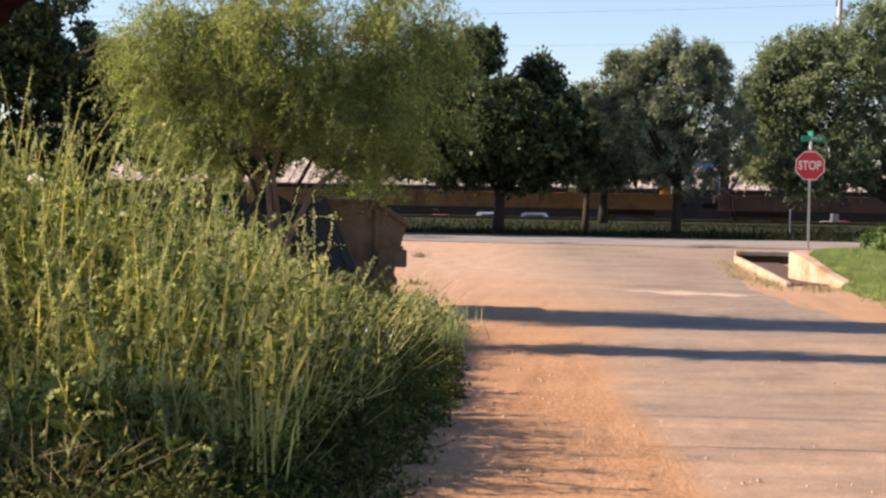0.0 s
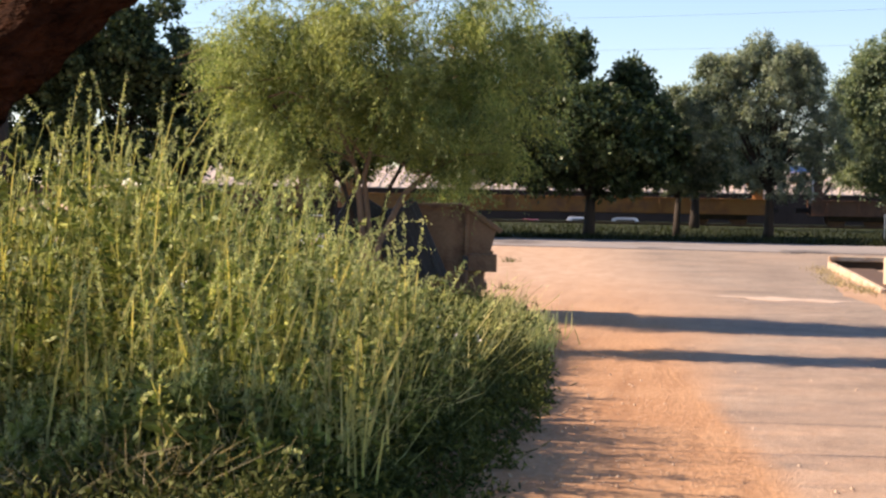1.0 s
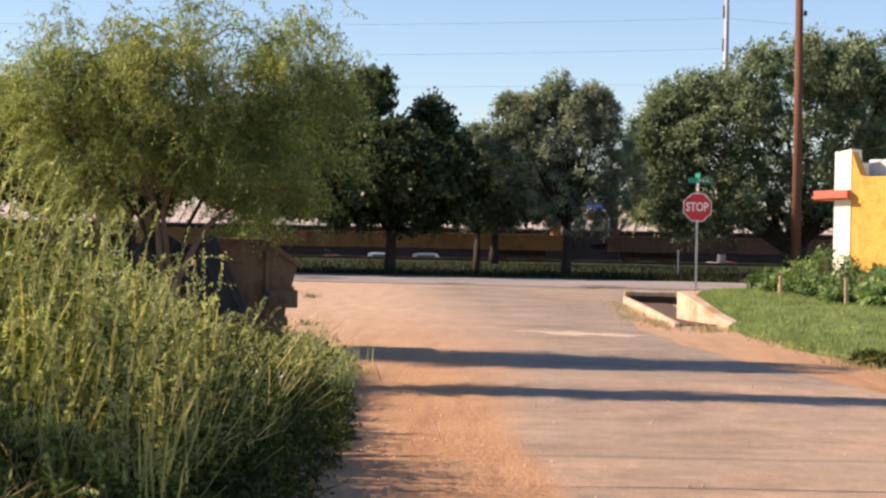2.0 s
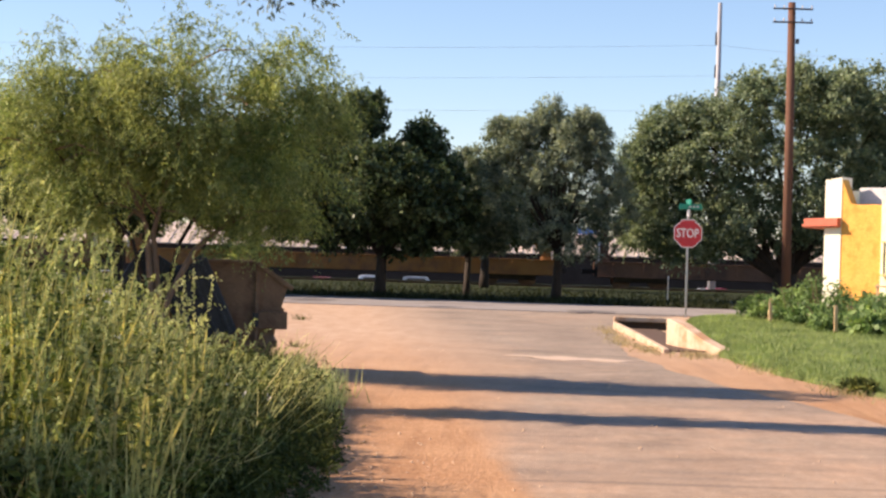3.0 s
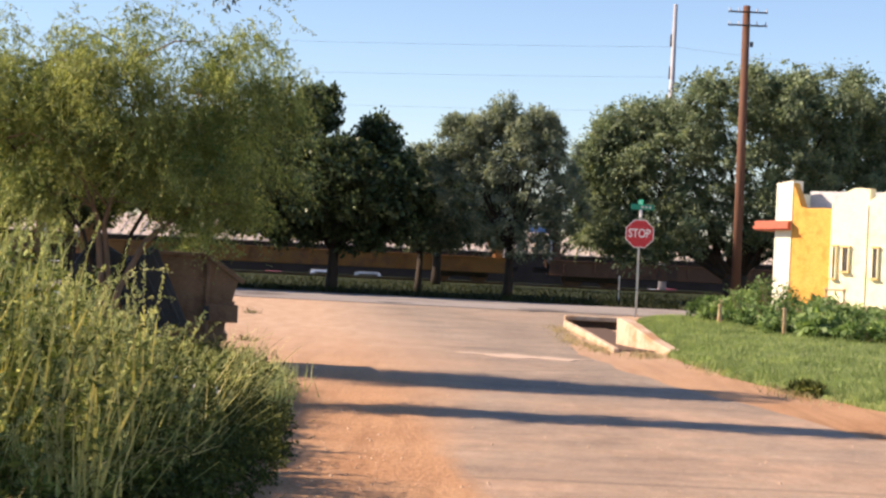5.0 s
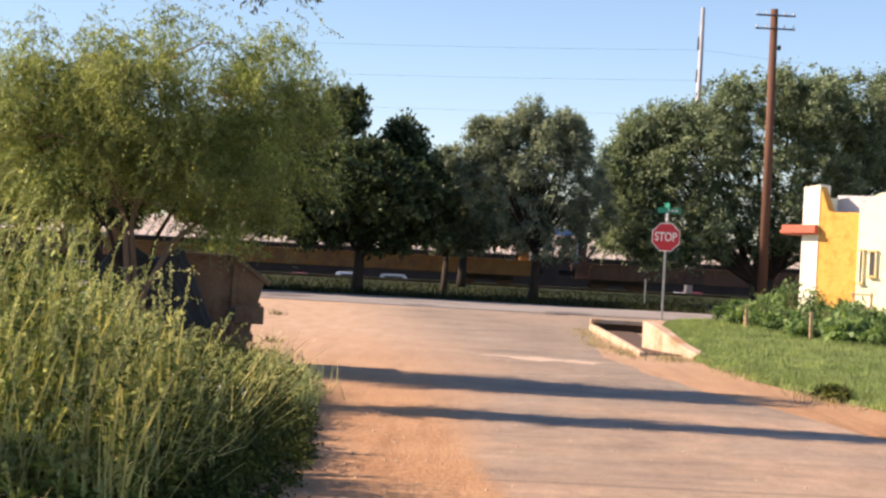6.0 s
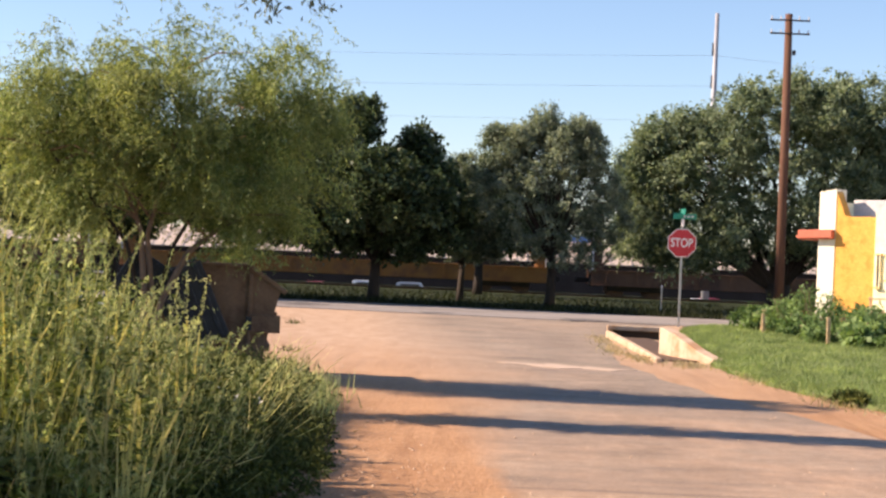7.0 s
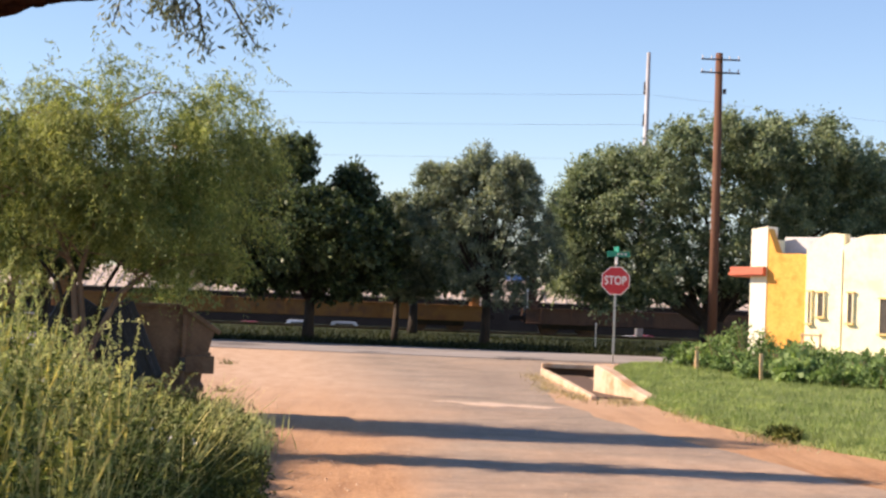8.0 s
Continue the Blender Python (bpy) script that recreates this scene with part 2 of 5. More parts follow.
SILVER_PAINT = surface("silver_car_paint", (0.42, 0.45, 0.48), (0.5, 0.53, 0.56), 2, 0.3, 0.5, bump=0.02, fine=30)
# Dark brown stands in for the shade inside the inlet.
INLET_SHADE = surface("brown_inlet_shade", (0.085, 0.05, 0.032), (0.13, 0.08, 0.052), 4, 0.9, fine=30)
BLUE_PAINT = surface("blue_sign_paint", (0.08, 0.2, 0.5), (0.12, 0.27, 0.58), 2, 0.5, fine=20)
RUBBER = surface("tyre_rubber", (0.02, 0.02, 0.02), (0.035, 0.035, 0.035), 8, 0.85, fine=40)
WIRE = surface("weathered_wire", (0.30, 0.31, 0.33), (0.4, 0.41, 0.43), 4, 0.6, 0.3, fine=20)
PEBBLE = surface("pale_gravel", (0.425, 0.289, 0.187), (0.561, 0.425, 0.306), 9, 0.9, fine=50, coords="pos")
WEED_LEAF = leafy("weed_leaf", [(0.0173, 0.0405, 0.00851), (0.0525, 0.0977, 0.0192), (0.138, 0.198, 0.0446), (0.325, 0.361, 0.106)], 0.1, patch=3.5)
WEED_STEM = leafy("weed_stem", [(0.282, 0.36, 0.104), (0.541, 0.557, 0.206), (0.758, 0.688, 0.35)], 0.2)
WEED_SPIKE = leafy("weed_seed_spike", [(0.189, 0.268, 0.0944), (0.355, 0.423, 0.178), (0.599, 0.603, 0.312)], 0.3)
STRAW = leafy("dry_straw", [(0.365, 0.296, 0.168), (0.502, 0.432, 0.286), (0.304, 0.256, 0.134)], 0.3)
# Leaf green darkened toward black to hold the thicket's inner shade.
BUSH_LEAF = leafy("shade_dark_bush_leaf", [(0.0149, 0.0285, 0.00776), (0.0377, 0.0591, 0.0134), (0.149, 0.164, 0.0444)], 0.1, 0.75)
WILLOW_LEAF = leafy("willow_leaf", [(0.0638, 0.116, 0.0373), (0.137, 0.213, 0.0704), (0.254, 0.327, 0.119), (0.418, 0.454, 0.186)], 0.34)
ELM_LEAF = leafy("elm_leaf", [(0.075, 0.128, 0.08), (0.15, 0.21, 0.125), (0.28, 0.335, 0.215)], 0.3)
# Leaf green darkened for shade that neighbouring trees would cast.
SHADED_LEAF = leafy("shaded_glossy_leaf", [(0.0139, 0.0278, 0.013), (0.0278, 0.0522, 0.0226), (0.121, 0.165, 0.0825)], 0.2, 0.4)
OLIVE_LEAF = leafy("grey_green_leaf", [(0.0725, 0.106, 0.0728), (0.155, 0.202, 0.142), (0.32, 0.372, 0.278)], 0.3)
GARDEN_LEAF = leafy("garden_leaf", [(0.0604, 0.129, 0.0345), (0.129, 0.224, 0.0604), (0.31, 0.414, 0.19)], 0.35)
SHRUB_LEAF = leafy("shrub_leaf", [(0.04, 0.088, 0.0288), (0.096, 0.176, 0.056), (0.256, 0.368, 0.144)], 0.3)
GRASS = leafy("lawn_blade", [(0.123, 0.201, 0.0615), (0.189, 0.271, 0.0902), (0.295, 0.353, 0.148)], 0.35)
# Blades darkened for the shade the verge trees should cast.
VERGE_GRASS = leafy("shade_dark_verge_blade", [(0.00784, 0.0134, 0.00448), (0.0157, 0.0235, 0.00784), (0.042, 0.0504, 0.0168)], 0.3)


# ---- building blocks ----
def thing(name, label, category, at=(0, 0, 0), turn=0.0, group="", kind=""):
    ob = new(name)
    ob.matrix_world = pose(*at, 0, 0, turn)
    ob.empty_display_size = 0.2
    return tagged(ob, label, category, group, kind)


def mesh_of(name, bm, material, smooth=False):
    me = bpy.data.meshes.new(name)
    bm.normal_update()
    bm.to_mesh(me)
    bm.free()
    me.materials.append(material)
    if smooth:
        me.polygons.foreach_set("use_smooth", [True] * len(me.polygons))
    return me


def part(name, bm, material, parent, label="", smooth=False):
    ob = new(name, mesh_of(name, bm, material, smooth))
    ob.parent = parent
    return tagged(ob, label)


def box(size, at=(0, 0, 0), turn=(0, 0, 0), bevel=0.0, bm=None):
    bm = bm or bmesh.new()
    made = bmesh.ops.create_cube(bm, size=1.0, matrix=pose(*at, *turn) @ Matrix.Diagonal((*size, 1)))
    if bevel:
        edges = list({e for v in made["verts"] for e in v.link_edges})
        bmesh.ops.bevel(bm, geom=edges, offset=bevel, segments=2, affect="EDGES", profile=0.6)
    return bm


def rod(radius, a, b, sides=10, radius2=None, bm=None):
    bm = bm or bmesh.new()
    a, b = Vector(a), Vector(b)
    m = Matrix.Translation((a + b) / 2) @ (b - a).to_track_quat("Z", "Y").to_matrix().to_4x4()
    bmesh.ops.create_cone(bm, cap_ends=True, segments=sides, radius1=radius, radius2=radius if radius2 is None else radius2, depth=(b - a).length, matrix=m)
    return bm


def tube(points, radii, sides=8, bm=None, bumpy=0.0):
    """A tapered limb along a line of points."""
    bm = bm or bmesh.new()
    pts = [Vector(p) for p in points]
    rings = []
    for i, p in enumerate(pts):
        way = (pts[min(i + 1, len(pts) - 1)] - pts[max(i - 1, 0)]).normalized()
        u = way.orthogonal().normalized() if not rings else (u - way * u.dot(way)).normalized()
        v = way.cross(u)
        ring = []
        for k in range(sides):
            a = 2 * math.pi * k / sides
            r = radii[i] * (1 + bumpy * noise.noise(p * 3 + Vector((math.cos(a), math.sin(a), 0)) * 1.4))
            ring.append(bm.verts.new(p + (u * math.cos(a) + v * math.sin(a)) * r))
        rings.append(ring)
    for a, b in zip(rings, rings[1:]):
        for k in range(sides):
            bm.faces.new((a[k], a[(k + 1) % sides], b[(k + 1) % sides], b[k]))
    bm.faces.new(rings[0][::-1])
    bm.faces.new(rings[-1])
    return bm


def prism(outline, depth, at=(0, 0, 0), bm=None):
    """An outline in x and z, pushed along y from at by depth."""
    bm = bm or bmesh.new()
    o = Vector(at)
    front = [bm.verts.new(o + Vector((x, 0, z))) for x, z in outline]
    back = [bm.verts.new(o + Vector((x, depth, z))) for x, z in outline]
    n = len(outline)
    bm.faces.new(front)
    bm.faces.new(back[::-1])
    for i in range(n):
        bm.faces.new((front[i], back[i], back[(i + 1) % n], front[(i + 1) % n]))
    bmesh.ops.recalc_face_normals(bm, faces=bm.faces)
    return bm


def sheet(name, outline, z, material, label, thick=0.3, category=""):
    """A flat slab with a given outline in plan, its top at z."""
    bm = bmesh.new()
    top = [bm.verts.new((x, y, z)) for x, y in outline]
    low = [bm.verts.new((x, y, z - thick)) for x, y in outline]
    n = len(outline)
    bm.faces.new(top)
    for i in range(n):
        bm.faces.new((top[i], low[i], low[(i + 1) % n], top[(i + 1) % n]))
    bmesh.ops.recalc_face_normals(bm, faces=bm.faces)
    return tagged(new(name, mesh_of(name, bm, material)), label, category, "", "structure")


def quads(name, corners, material, parent=None):
    """One mesh of many loose four-cornered leaves or blades; corners: n x 4 x 3."""
    corners = np.asarray(corners, np.float32)
    n = len(corners)
    me = bpy.data.meshes.new(name)
    me.vertices.add(4 * n)
    me.vertices.foreach_set("co", corners.ravel())
    me.loops.add(4 * n)
    me.loops.foreach_set("vertex_index", np.arange(4 * n, dtype=np.int32))
    me.polygons.add(n)
    me.polygons.foreach_set("loop_start", np.arange(0, 4 * n, 4, dtype=np.int32))
    me.update(calc_edges=True)
    me.validate()
    me.materials.append(material)
    ob = new(name, me)
    ob.parent = parent
    return ob


rng = np.random.default_rng(7)


def unit(v):
    return v / np.maximum(np.linalg.norm(v, axis=-1, keepdims=True), 1e-9)


def leaves(places, ways, lengths, widths, sag=0.0):
    """Diamond leaves that start at places and point along ways."""
    ways = unit(ways + np.array([0, 0, -1.0]) * sag)
    side = unit(np.cross(ways, unit(rng.normal(size=ways.shape))))
    l, w = np.broadcast_to(lengths, len(places))[:, None], np.broadcast_to(widths, len(places))[:, None]
    mid = places + ways * l * 0.5
    return np.stack([places, mid + side * w / 2, places + ways * l, mid - side * w / 2], 1)


def blades(feet, tips, width):
    """Thin upright blades, broad at the foot and pointed."""
    way = unit(tips - feet)
    side = unit(np.cross(way, unit(rng.normal(size=way.shape))))
    w = np.broadcast_to(width, len(feet))[:, None]
    return np.stack([feet - side * w / 2, feet + side * w / 2, tips + side * w * 0.15, tips - side * w * 0.15], 1)


# ---- ground and roads ----
def build_ground():
    xs = [-2500, -600, -200, -80, -40, -20, -12, -6, 0, 6, 12, 20, 40, 80, 200, 600, 2500]
    ys = [-2500, -600, -150, -40, 0, 10, 20, 30, 40, 54, 60, 70, 80, 84, 92, 102, 115, 140, 180, 260, 600, 2500]
    bm = bmesh.new()
    def height(y):
        s = min(1, max(0, (y - 84) / 30))
        return -2.9 * s * s * (3 - 2 * s)
    grid = [[bm.verts.new((x, y, height(y))) for x in xs] for y in ys]
    for a, b in zip(grid, grid[1:]):
        for i in range(len(xs) - 1):
            bm.faces.new((a[i], a[i + 1], b[i + 1], b[i]))
    tagged(new("ground", mesh_of("ground", bm, DIRT)), "reddish dirt ground with loose gravel and tyre marks", "ground", "", "structure")


build_ground()


def build_bank():
    """Grassy bank that falls from the tracks to the lower lot."""
    bm = bmesh.new()
    rows = []
    for y in (79.9, 84, 88, 92, 97, 102, 108, 114.5):
        k = min(1, max(0, (y - 84) / 30))
        rows.append([bm.verts.new((x, y, 0.04 - 2.9 * k * k * (3 - 2 * k))) for x in (-170, -60, -20, 0, 20, 60, 170)])
    for p, q in zip(rows, rows[1:]):
        for n in range(6):
            bm.faces.new((p[n], p[n + 1], q[n + 1], q[n]))
    tagged(new("bank", mesh_of("bank", bm, VERGE, True)), "grassy bank falling away beyond the tracks, darkened for shade", "grass", "", "structure")


build_bank()
# Asphalt colour lowered to carry the shade beyond the train.
sheet("pavement_lot", [(-170, 114.6), (170, 114.6), (170, 194), (-170, 194)], -2.87, surface("shade_dark_lot_asphalt", (0.045, 0.04, 0.036), (0.07, 0.06, 0.054), 0.3, 0.9, fine=12, coords="pos", spec=0.02), "asphalt parking lot beyond the tracks, darkened for shade", 0.1, "parking lot")
worn_edge = [(2.25, -60), (0.95, 3), (0.5, 8.3), (0.37, 9.8), (0.23, 11.8), (-0.07, 14.5), (-0.37, 16.1), (-0.8, 18.7), (-1.25, 23), (-1.95, 29), (-2.8, 36), (-4.6, 42), (-8.5, 46.4)]
road_left = [(-1.0, -60), (-1.3, 3), (-1.65, 8.3), (-1.65, 14.5), (-1.8, 17), (-2.25, 19.5), (-2.75, 23), (-3.0, 29), (-3.4, 36), (-4.6, 42), (-8.5, 46.4)]
road_right = [(5.6, 46), (4.1, 42), (3.2, 37), (2.7, 32), (2.5, 27), (2.9, 23), (3.5, 19.5), (4.3, 16), (5.6, 11), (6.5, 3), (7.5, -60)]
ragged = []
for (x0, y0), (x1, y1) in zip(road_left + road_right, (road_left + road_right)[1:] + road_left[:1]):
    for k in range(8):
        f = k / 8
        x, y = x0 + (x1 - x0) * f, y0 + (y1 - y0) * f
        ragged.append((x + 0.16 * noise.noise(Vector((y * 0.9, x * 0.4, 3))), y))
sheet("road", ragged, 0.004, ROAD, "worn side road asphalt covered in tan dust", 0.1, "road")
sheet("road_main", [(-160, 62), (-160, 69.0), (160, 37.2), (160, 30)], 0.024, STREET, "grey asphalt street crossing the end of the side road", 0.1, "road")
sheet("verge", [(-160, 69.2), (-160, 79.8), (160, 79.8), (160, 37.4)], 0.05, VERGE, "rough grassy verge beyond the street, tree shade put into its colour", 0.1, "grass")
pale = [(1.55 + 0.85 * math.cos(a) * (1 + 0.3 * math.sin(5 * a)), 25.7 - 0.25 * math.cos(a) + 0.4 * math.sin(a) * (1 + 0.4 * math.cos(7 * a))) for a in np.linspace(0, 6.28, 40)[:-1]]
sheet("pavement", pale, 0.010, surface("pale_patch", (0.44, 0.325, 0.235), (0.56, 0.43, 0.325), 6, 0.9, fine=30, coords="pos"), "pale patch of washed gravel at the road edge", 0.02, "road")


TAR = surface("tar_patch", (0.10, 0.09, 0.085), (0.16, 0.14, 0.13), 3, 0.85, fine=30, coords="pos")
for k, (x, y, rx, ry) in enumerate(((-4.9, 49.6, 0.75, 0.9), (-0.9, 46.9, 0.45, 0.4), (3.1, 46.3, 0.6, 0.9))):
    ring = [(x + rx * math.cos(t) * (1 + 0.35 * math.sin(3 * t + k)), y + ry * math.sin(t) * (1 + 0.3 * math.cos(4 * t + k))) for t in np.linspace(0, 6.28, 26)[:-1]]
    sheet("road_tar_%d" % (k + 1), ring, 0.03, TAR, "dark tar repair patch on the street asphalt", 0.02, "road")


def build_lawn():
    edge = [(6.6, 14.5), (5.9, 16.5), (5.05, 19.3), (4.6, 21.2), (4.25, 23.2), (4.05, 25.5), (4.0, 27.6), (4.3, 29.5), (4.2, 33), (4.8, 38), (5.3, 42), (6.0, 44.3)]
    bm = bmesh.new()
    rows = []
    fine_edge = []
    for (x0, y0), (x1, y1) in zip(edge, edge[1:]):
        for k in range(6):
            f = k / 6
            y = y0 + (y1 - y0) * f
            fine_edge.append((x0 + (x1 - x0) * f + 0.10 * noise.noise(Vector((y * 2.1, 0, 0))), y))
    for x, y in fine_edge:
        row = [bm.verts.new((x, y, -0.02))]
        for d, z in ((0.06, 0.05), (0.35, 0.09), (1.0, 0.13), (2.2, 0.16), (5, 0.2), (12, 0.2), (40, 0.15)):
            row.append(bm.verts.new((x + d, y, z + 0.03 * noise.noise(Vector((x + d, y, 0)) * 0.9))))
        rows.append(row)
    for a, b in zip(rows, rows[1:]):
        for i in range(len(a) - 1):
            bm.faces.new((a[i], a[i + 1], b[i + 1], b[i]))
    tagged(new("lawn", mesh_of("lawn", bm, LAWN_SOIL, True)), "mown green lawn with a ragged dirt edge", "lawn", "", "structure")
    n = 70000
    y = 15 + 29 * rng.random(n) ** 1.2
    ex = np.interp(y, [p[1] for p in fine_edge], [p[0] for p in fine_edge])
    d = 9 * rng.random(n) ** 1.7
    z = np.interp(d, [0, 0.06, 0.35, 1, 2.2, 5, 12], [-0.02, 0.05, 0.09, 0.13, 0.16, 0.2, 0.2])
    feet = np.stack([ex + d, y, z - 0.02], 1)
    tall = 0.035 + 0.05 * rng.random(n)
    tips = feet + np.stack([rng.normal(0, 0.03, n), rng.normal(0, 0.03, n), 0.02 + tall], 1)
    tagged(quads("lawn_grass", blades(feet, tips, 0.012), GRASS), "short green mown lawn grass blades", "grass", "", "stuff")


build_lawn()


def build_verge_grass():
    n = 14000
    x = rng.uniform(-16, 24, n)
    y0 = 53.1 - 0.0994 * x
    y = y0 + 18 * rng.random(n) ** 2.2
    feet = np.stack([x, y, np.full(n, 0.04)], 1)
    tips = feet + np.stack([rng.normal(0, 0.08, n), rng.normal(0, 0.08, n), 0.06 + 0.16 * rng.random(n)], 1)
    tagged(quads("verge_grass", blades(feet, tips, 0.035), VERGE_GRASS), "rough unmown verge grass, darkened for shade under the trees", "grass", "", "stuff")


build_verge_grass()


def build_gravel():
    n = 1700
    y = 9 + 34 * rng.random(n) ** 1.5
    left = np.interp(y, [p[1] for p in worn_edge], [p[0] for p in worn_edge])
    x = np.where(rng.random(n) < 0.65, left - 0.2 - 1.5 * rng.random(n) ** 0.7, left + 4.2 * rng.random(n))
    c = np.stack([x, y, np.full(n, 0.012)], 1)
    r = (0.005 + 0.010 * rng.random(n) ** 3)[:, None]
    out = []
    for s in range(4):
        a = np.array([math.cos(s * math.pi / 2), math.sin(s * math.pi / 2), 0])
        b = np.array([math.cos((s + 1) * math.pi / 2), math.sin((s + 1) * math.pi / 2), 0])
        top = np.array([0.2, 0.1, 0.8])
        out.append(np.stack([c + a * r, c + b * r, c + (b * 0.5 + top) * r, c + (a * 0.5 + top) * r], 1))
    tagged(quads("gravel", np.concatenate(out), PEBBLE), "loose pale gravel stones scattered over the dirt", "gravel", "", "stuff")


build_gravel()


# ---- trees ----
def crown_leaves(clumps, count, length, width, sag=0.2, hollow=0.55):
    """Leaves spread through lumpy clumps (x, y, z, radius), denser towards each clump's skin."""
    clumps = np.asarray(clumps, float)
    weight = clumps[:, 3] ** 2
    pick = rng.choice(len(clumps), count, p=weight / weight.sum())
    way = unit(rng.normal(size=(count, 3)))
    r = clumps[pick, 3] * (hollow + (1 - hollow) * np.minimum(1.8, 0.8 * np.abs(rng.normal(size=count))))
    at = clumps[pick, :3] + way * r[:, None] * np.array([1, 1, 0.85])
    return leaves(at, unit(way + 0.8 * rng.normal(size=(count, 3))), length * (0.6 + 0.8 * rng.random(count)), width * (0.6 + 0.8 * rng.random(count)), sag)


def lumps(masses, per, size, seed):
    """Small clumps set over the skin of a few large masses (x, y, z, rx, ry, rz)."""
    r = np.random.default_rng(seed)
    out = []
    for x, y, z, rx, ry, rz in masses:
        for _ in range(per):
            d = unit(r.normal(size=3))
            k = r.uniform(0.45, 1.0)
            out.append((x + d[0] * rx * k, y + d[1] * ry * k, z + d[2] * rz * k, size * r.uniform(0.5, 1.15)))
        for _ in range(per // 2):
            d = unit(r.normal(size=3))
            k = r.uniform(0.95, 1.1)
            out.append((x + d[0] * rx * k, y + d[1] * ry * k, z + d[2] * rz * k, size * r.uniform(0.22, 0.45)))
    return out


def build_tree(name, label, base, trunk_r, fork, masses, leaf_mat, count, leaf=(0.16, 0.1), per=16, size=0.7, seed=1, bark=BARK, stems=1, hollow=0.5, sag=0.2, scale=1.0):
    r = random.Random(seed)
    tree = thing(name, label, "tree", tuple(v * scale for v in base))
    tree.scale = (scale, scale * 1.35 if scale < 1 else 1, scale)
    clumps = lumps(masses, per, size, seed)
    trunk = bmesh.new()
    for s in range(stems):
        lean = (s - (stems - 1) / 2) * 0.5
        tube([(lean * 0.25, 0, -0.1), (lean * 0.3 + 0.03, 0.02, fork * 0.4), (lean + 0.05, -0.03, fork)], [trunk_r * 1.3, trunk_r, trunk_r * 0.8], 9, trunk, 0.25)
    part("trunk", trunk, bark, tree, smooth=True)
    for i, (x, y, z, rx, ry, rz) in enumerate(masses):
        lean = ((i % stems) - (stems - 1) / 2) * 0.5
        limb = bmesh.new()
        a, b = Vector((lean, 0, fork - 0.15)), Vector((x, y, z + rz * 0.3))
        mid = a.lerp(b, 0.5) + Vector((r.uniform(-0.3, 0.3), r.uniform(-0.3, 0.3), 0.3))
        tube([a, mid, b], [trunk_r * 0.5, trunk_r * 0.22, trunk_r * 0.06], 6, limb, 0.2)
        for _ in range(5):
            c = Vector(r.choice(clumps)[:3])
            if (c - b).length < max(rx, rz) * 1.6:
                tube([mid.lerp(b, r.random()), mid.lerp(c, 0.6) + Vector((0, 0, 0.15)), c], [trunk_r * 0.12, trunk_r * 0.07, trunk_r * 0.03], 5, limb)
        part("limb", limb, bark, tree, smooth=True)
    quads("crown", crown_leaves(clumps, count, leaf[0], leaf[1], sag, hollow), leaf_mat, tree)
    return tree


build_tree("tree", "broad green elm with forked dark trunk across the street", (11.6, 64, 0), 0.3, 1.2,
           [(-3.6, 0, 4.4, 2.0, 2.2, 1.8), (-3.6, 0.5, 6.6, 1.6, 1.8, 1.1), (-2.4, 0, 6.0, 1.9, 2, 1.5), (-1.0, -0.5, 7.4, 2.0, 2.2, 1.5), (1.4, 0, 7.7, 2.3, 2.4, 1.5), (3.9, 0.3, 7.5, 2.0, 2.2, 1.6), (-4.7, 0, 4.6, 1.3, 1.4, 1.2),
            (0.4, -0.6, 5.2, 2.6, 2.2, 1.9), (3.6, 0, 4.6, 2.5, 2.2, 2.0), (-4.9, 0, 2.7, 1.3, 1.3, 0.9), (-3.6, -0.3, 2.3, 1.5, 1.3, 0.8), (-1.5, -0.6, 3.2, 2.0, 1.6, 1.5), (6.2, 0.5, 5.6, 2.1, 2, 2.1), (1.8, -0.5, 2.9, 1.7, 1.4, 0.9), (7.6, 0.5, 4.3, 2.1, 1.8, 1.9), (5.2, 0.3, 6.9, 1.9, 2, 1.4), (2.6, 0, 6.2, 2.0, 2.0, 1.4), (1.8, 0, 8.1, 1.5, 1.6, 0.9), (-4.9, 0, 6.2, 0.55, 1.0, 0.7), (-5.6, 0, 5.0, 0.5, 1.0, 0.9), (-5.3, 0, 3.6, 0.8, 1.0, 0.8)],
           ELM_LEAF, 300000, (0.12, 0.075), 52, 0.42, 3, stems=2, hollow=0.0, scale=0.945)
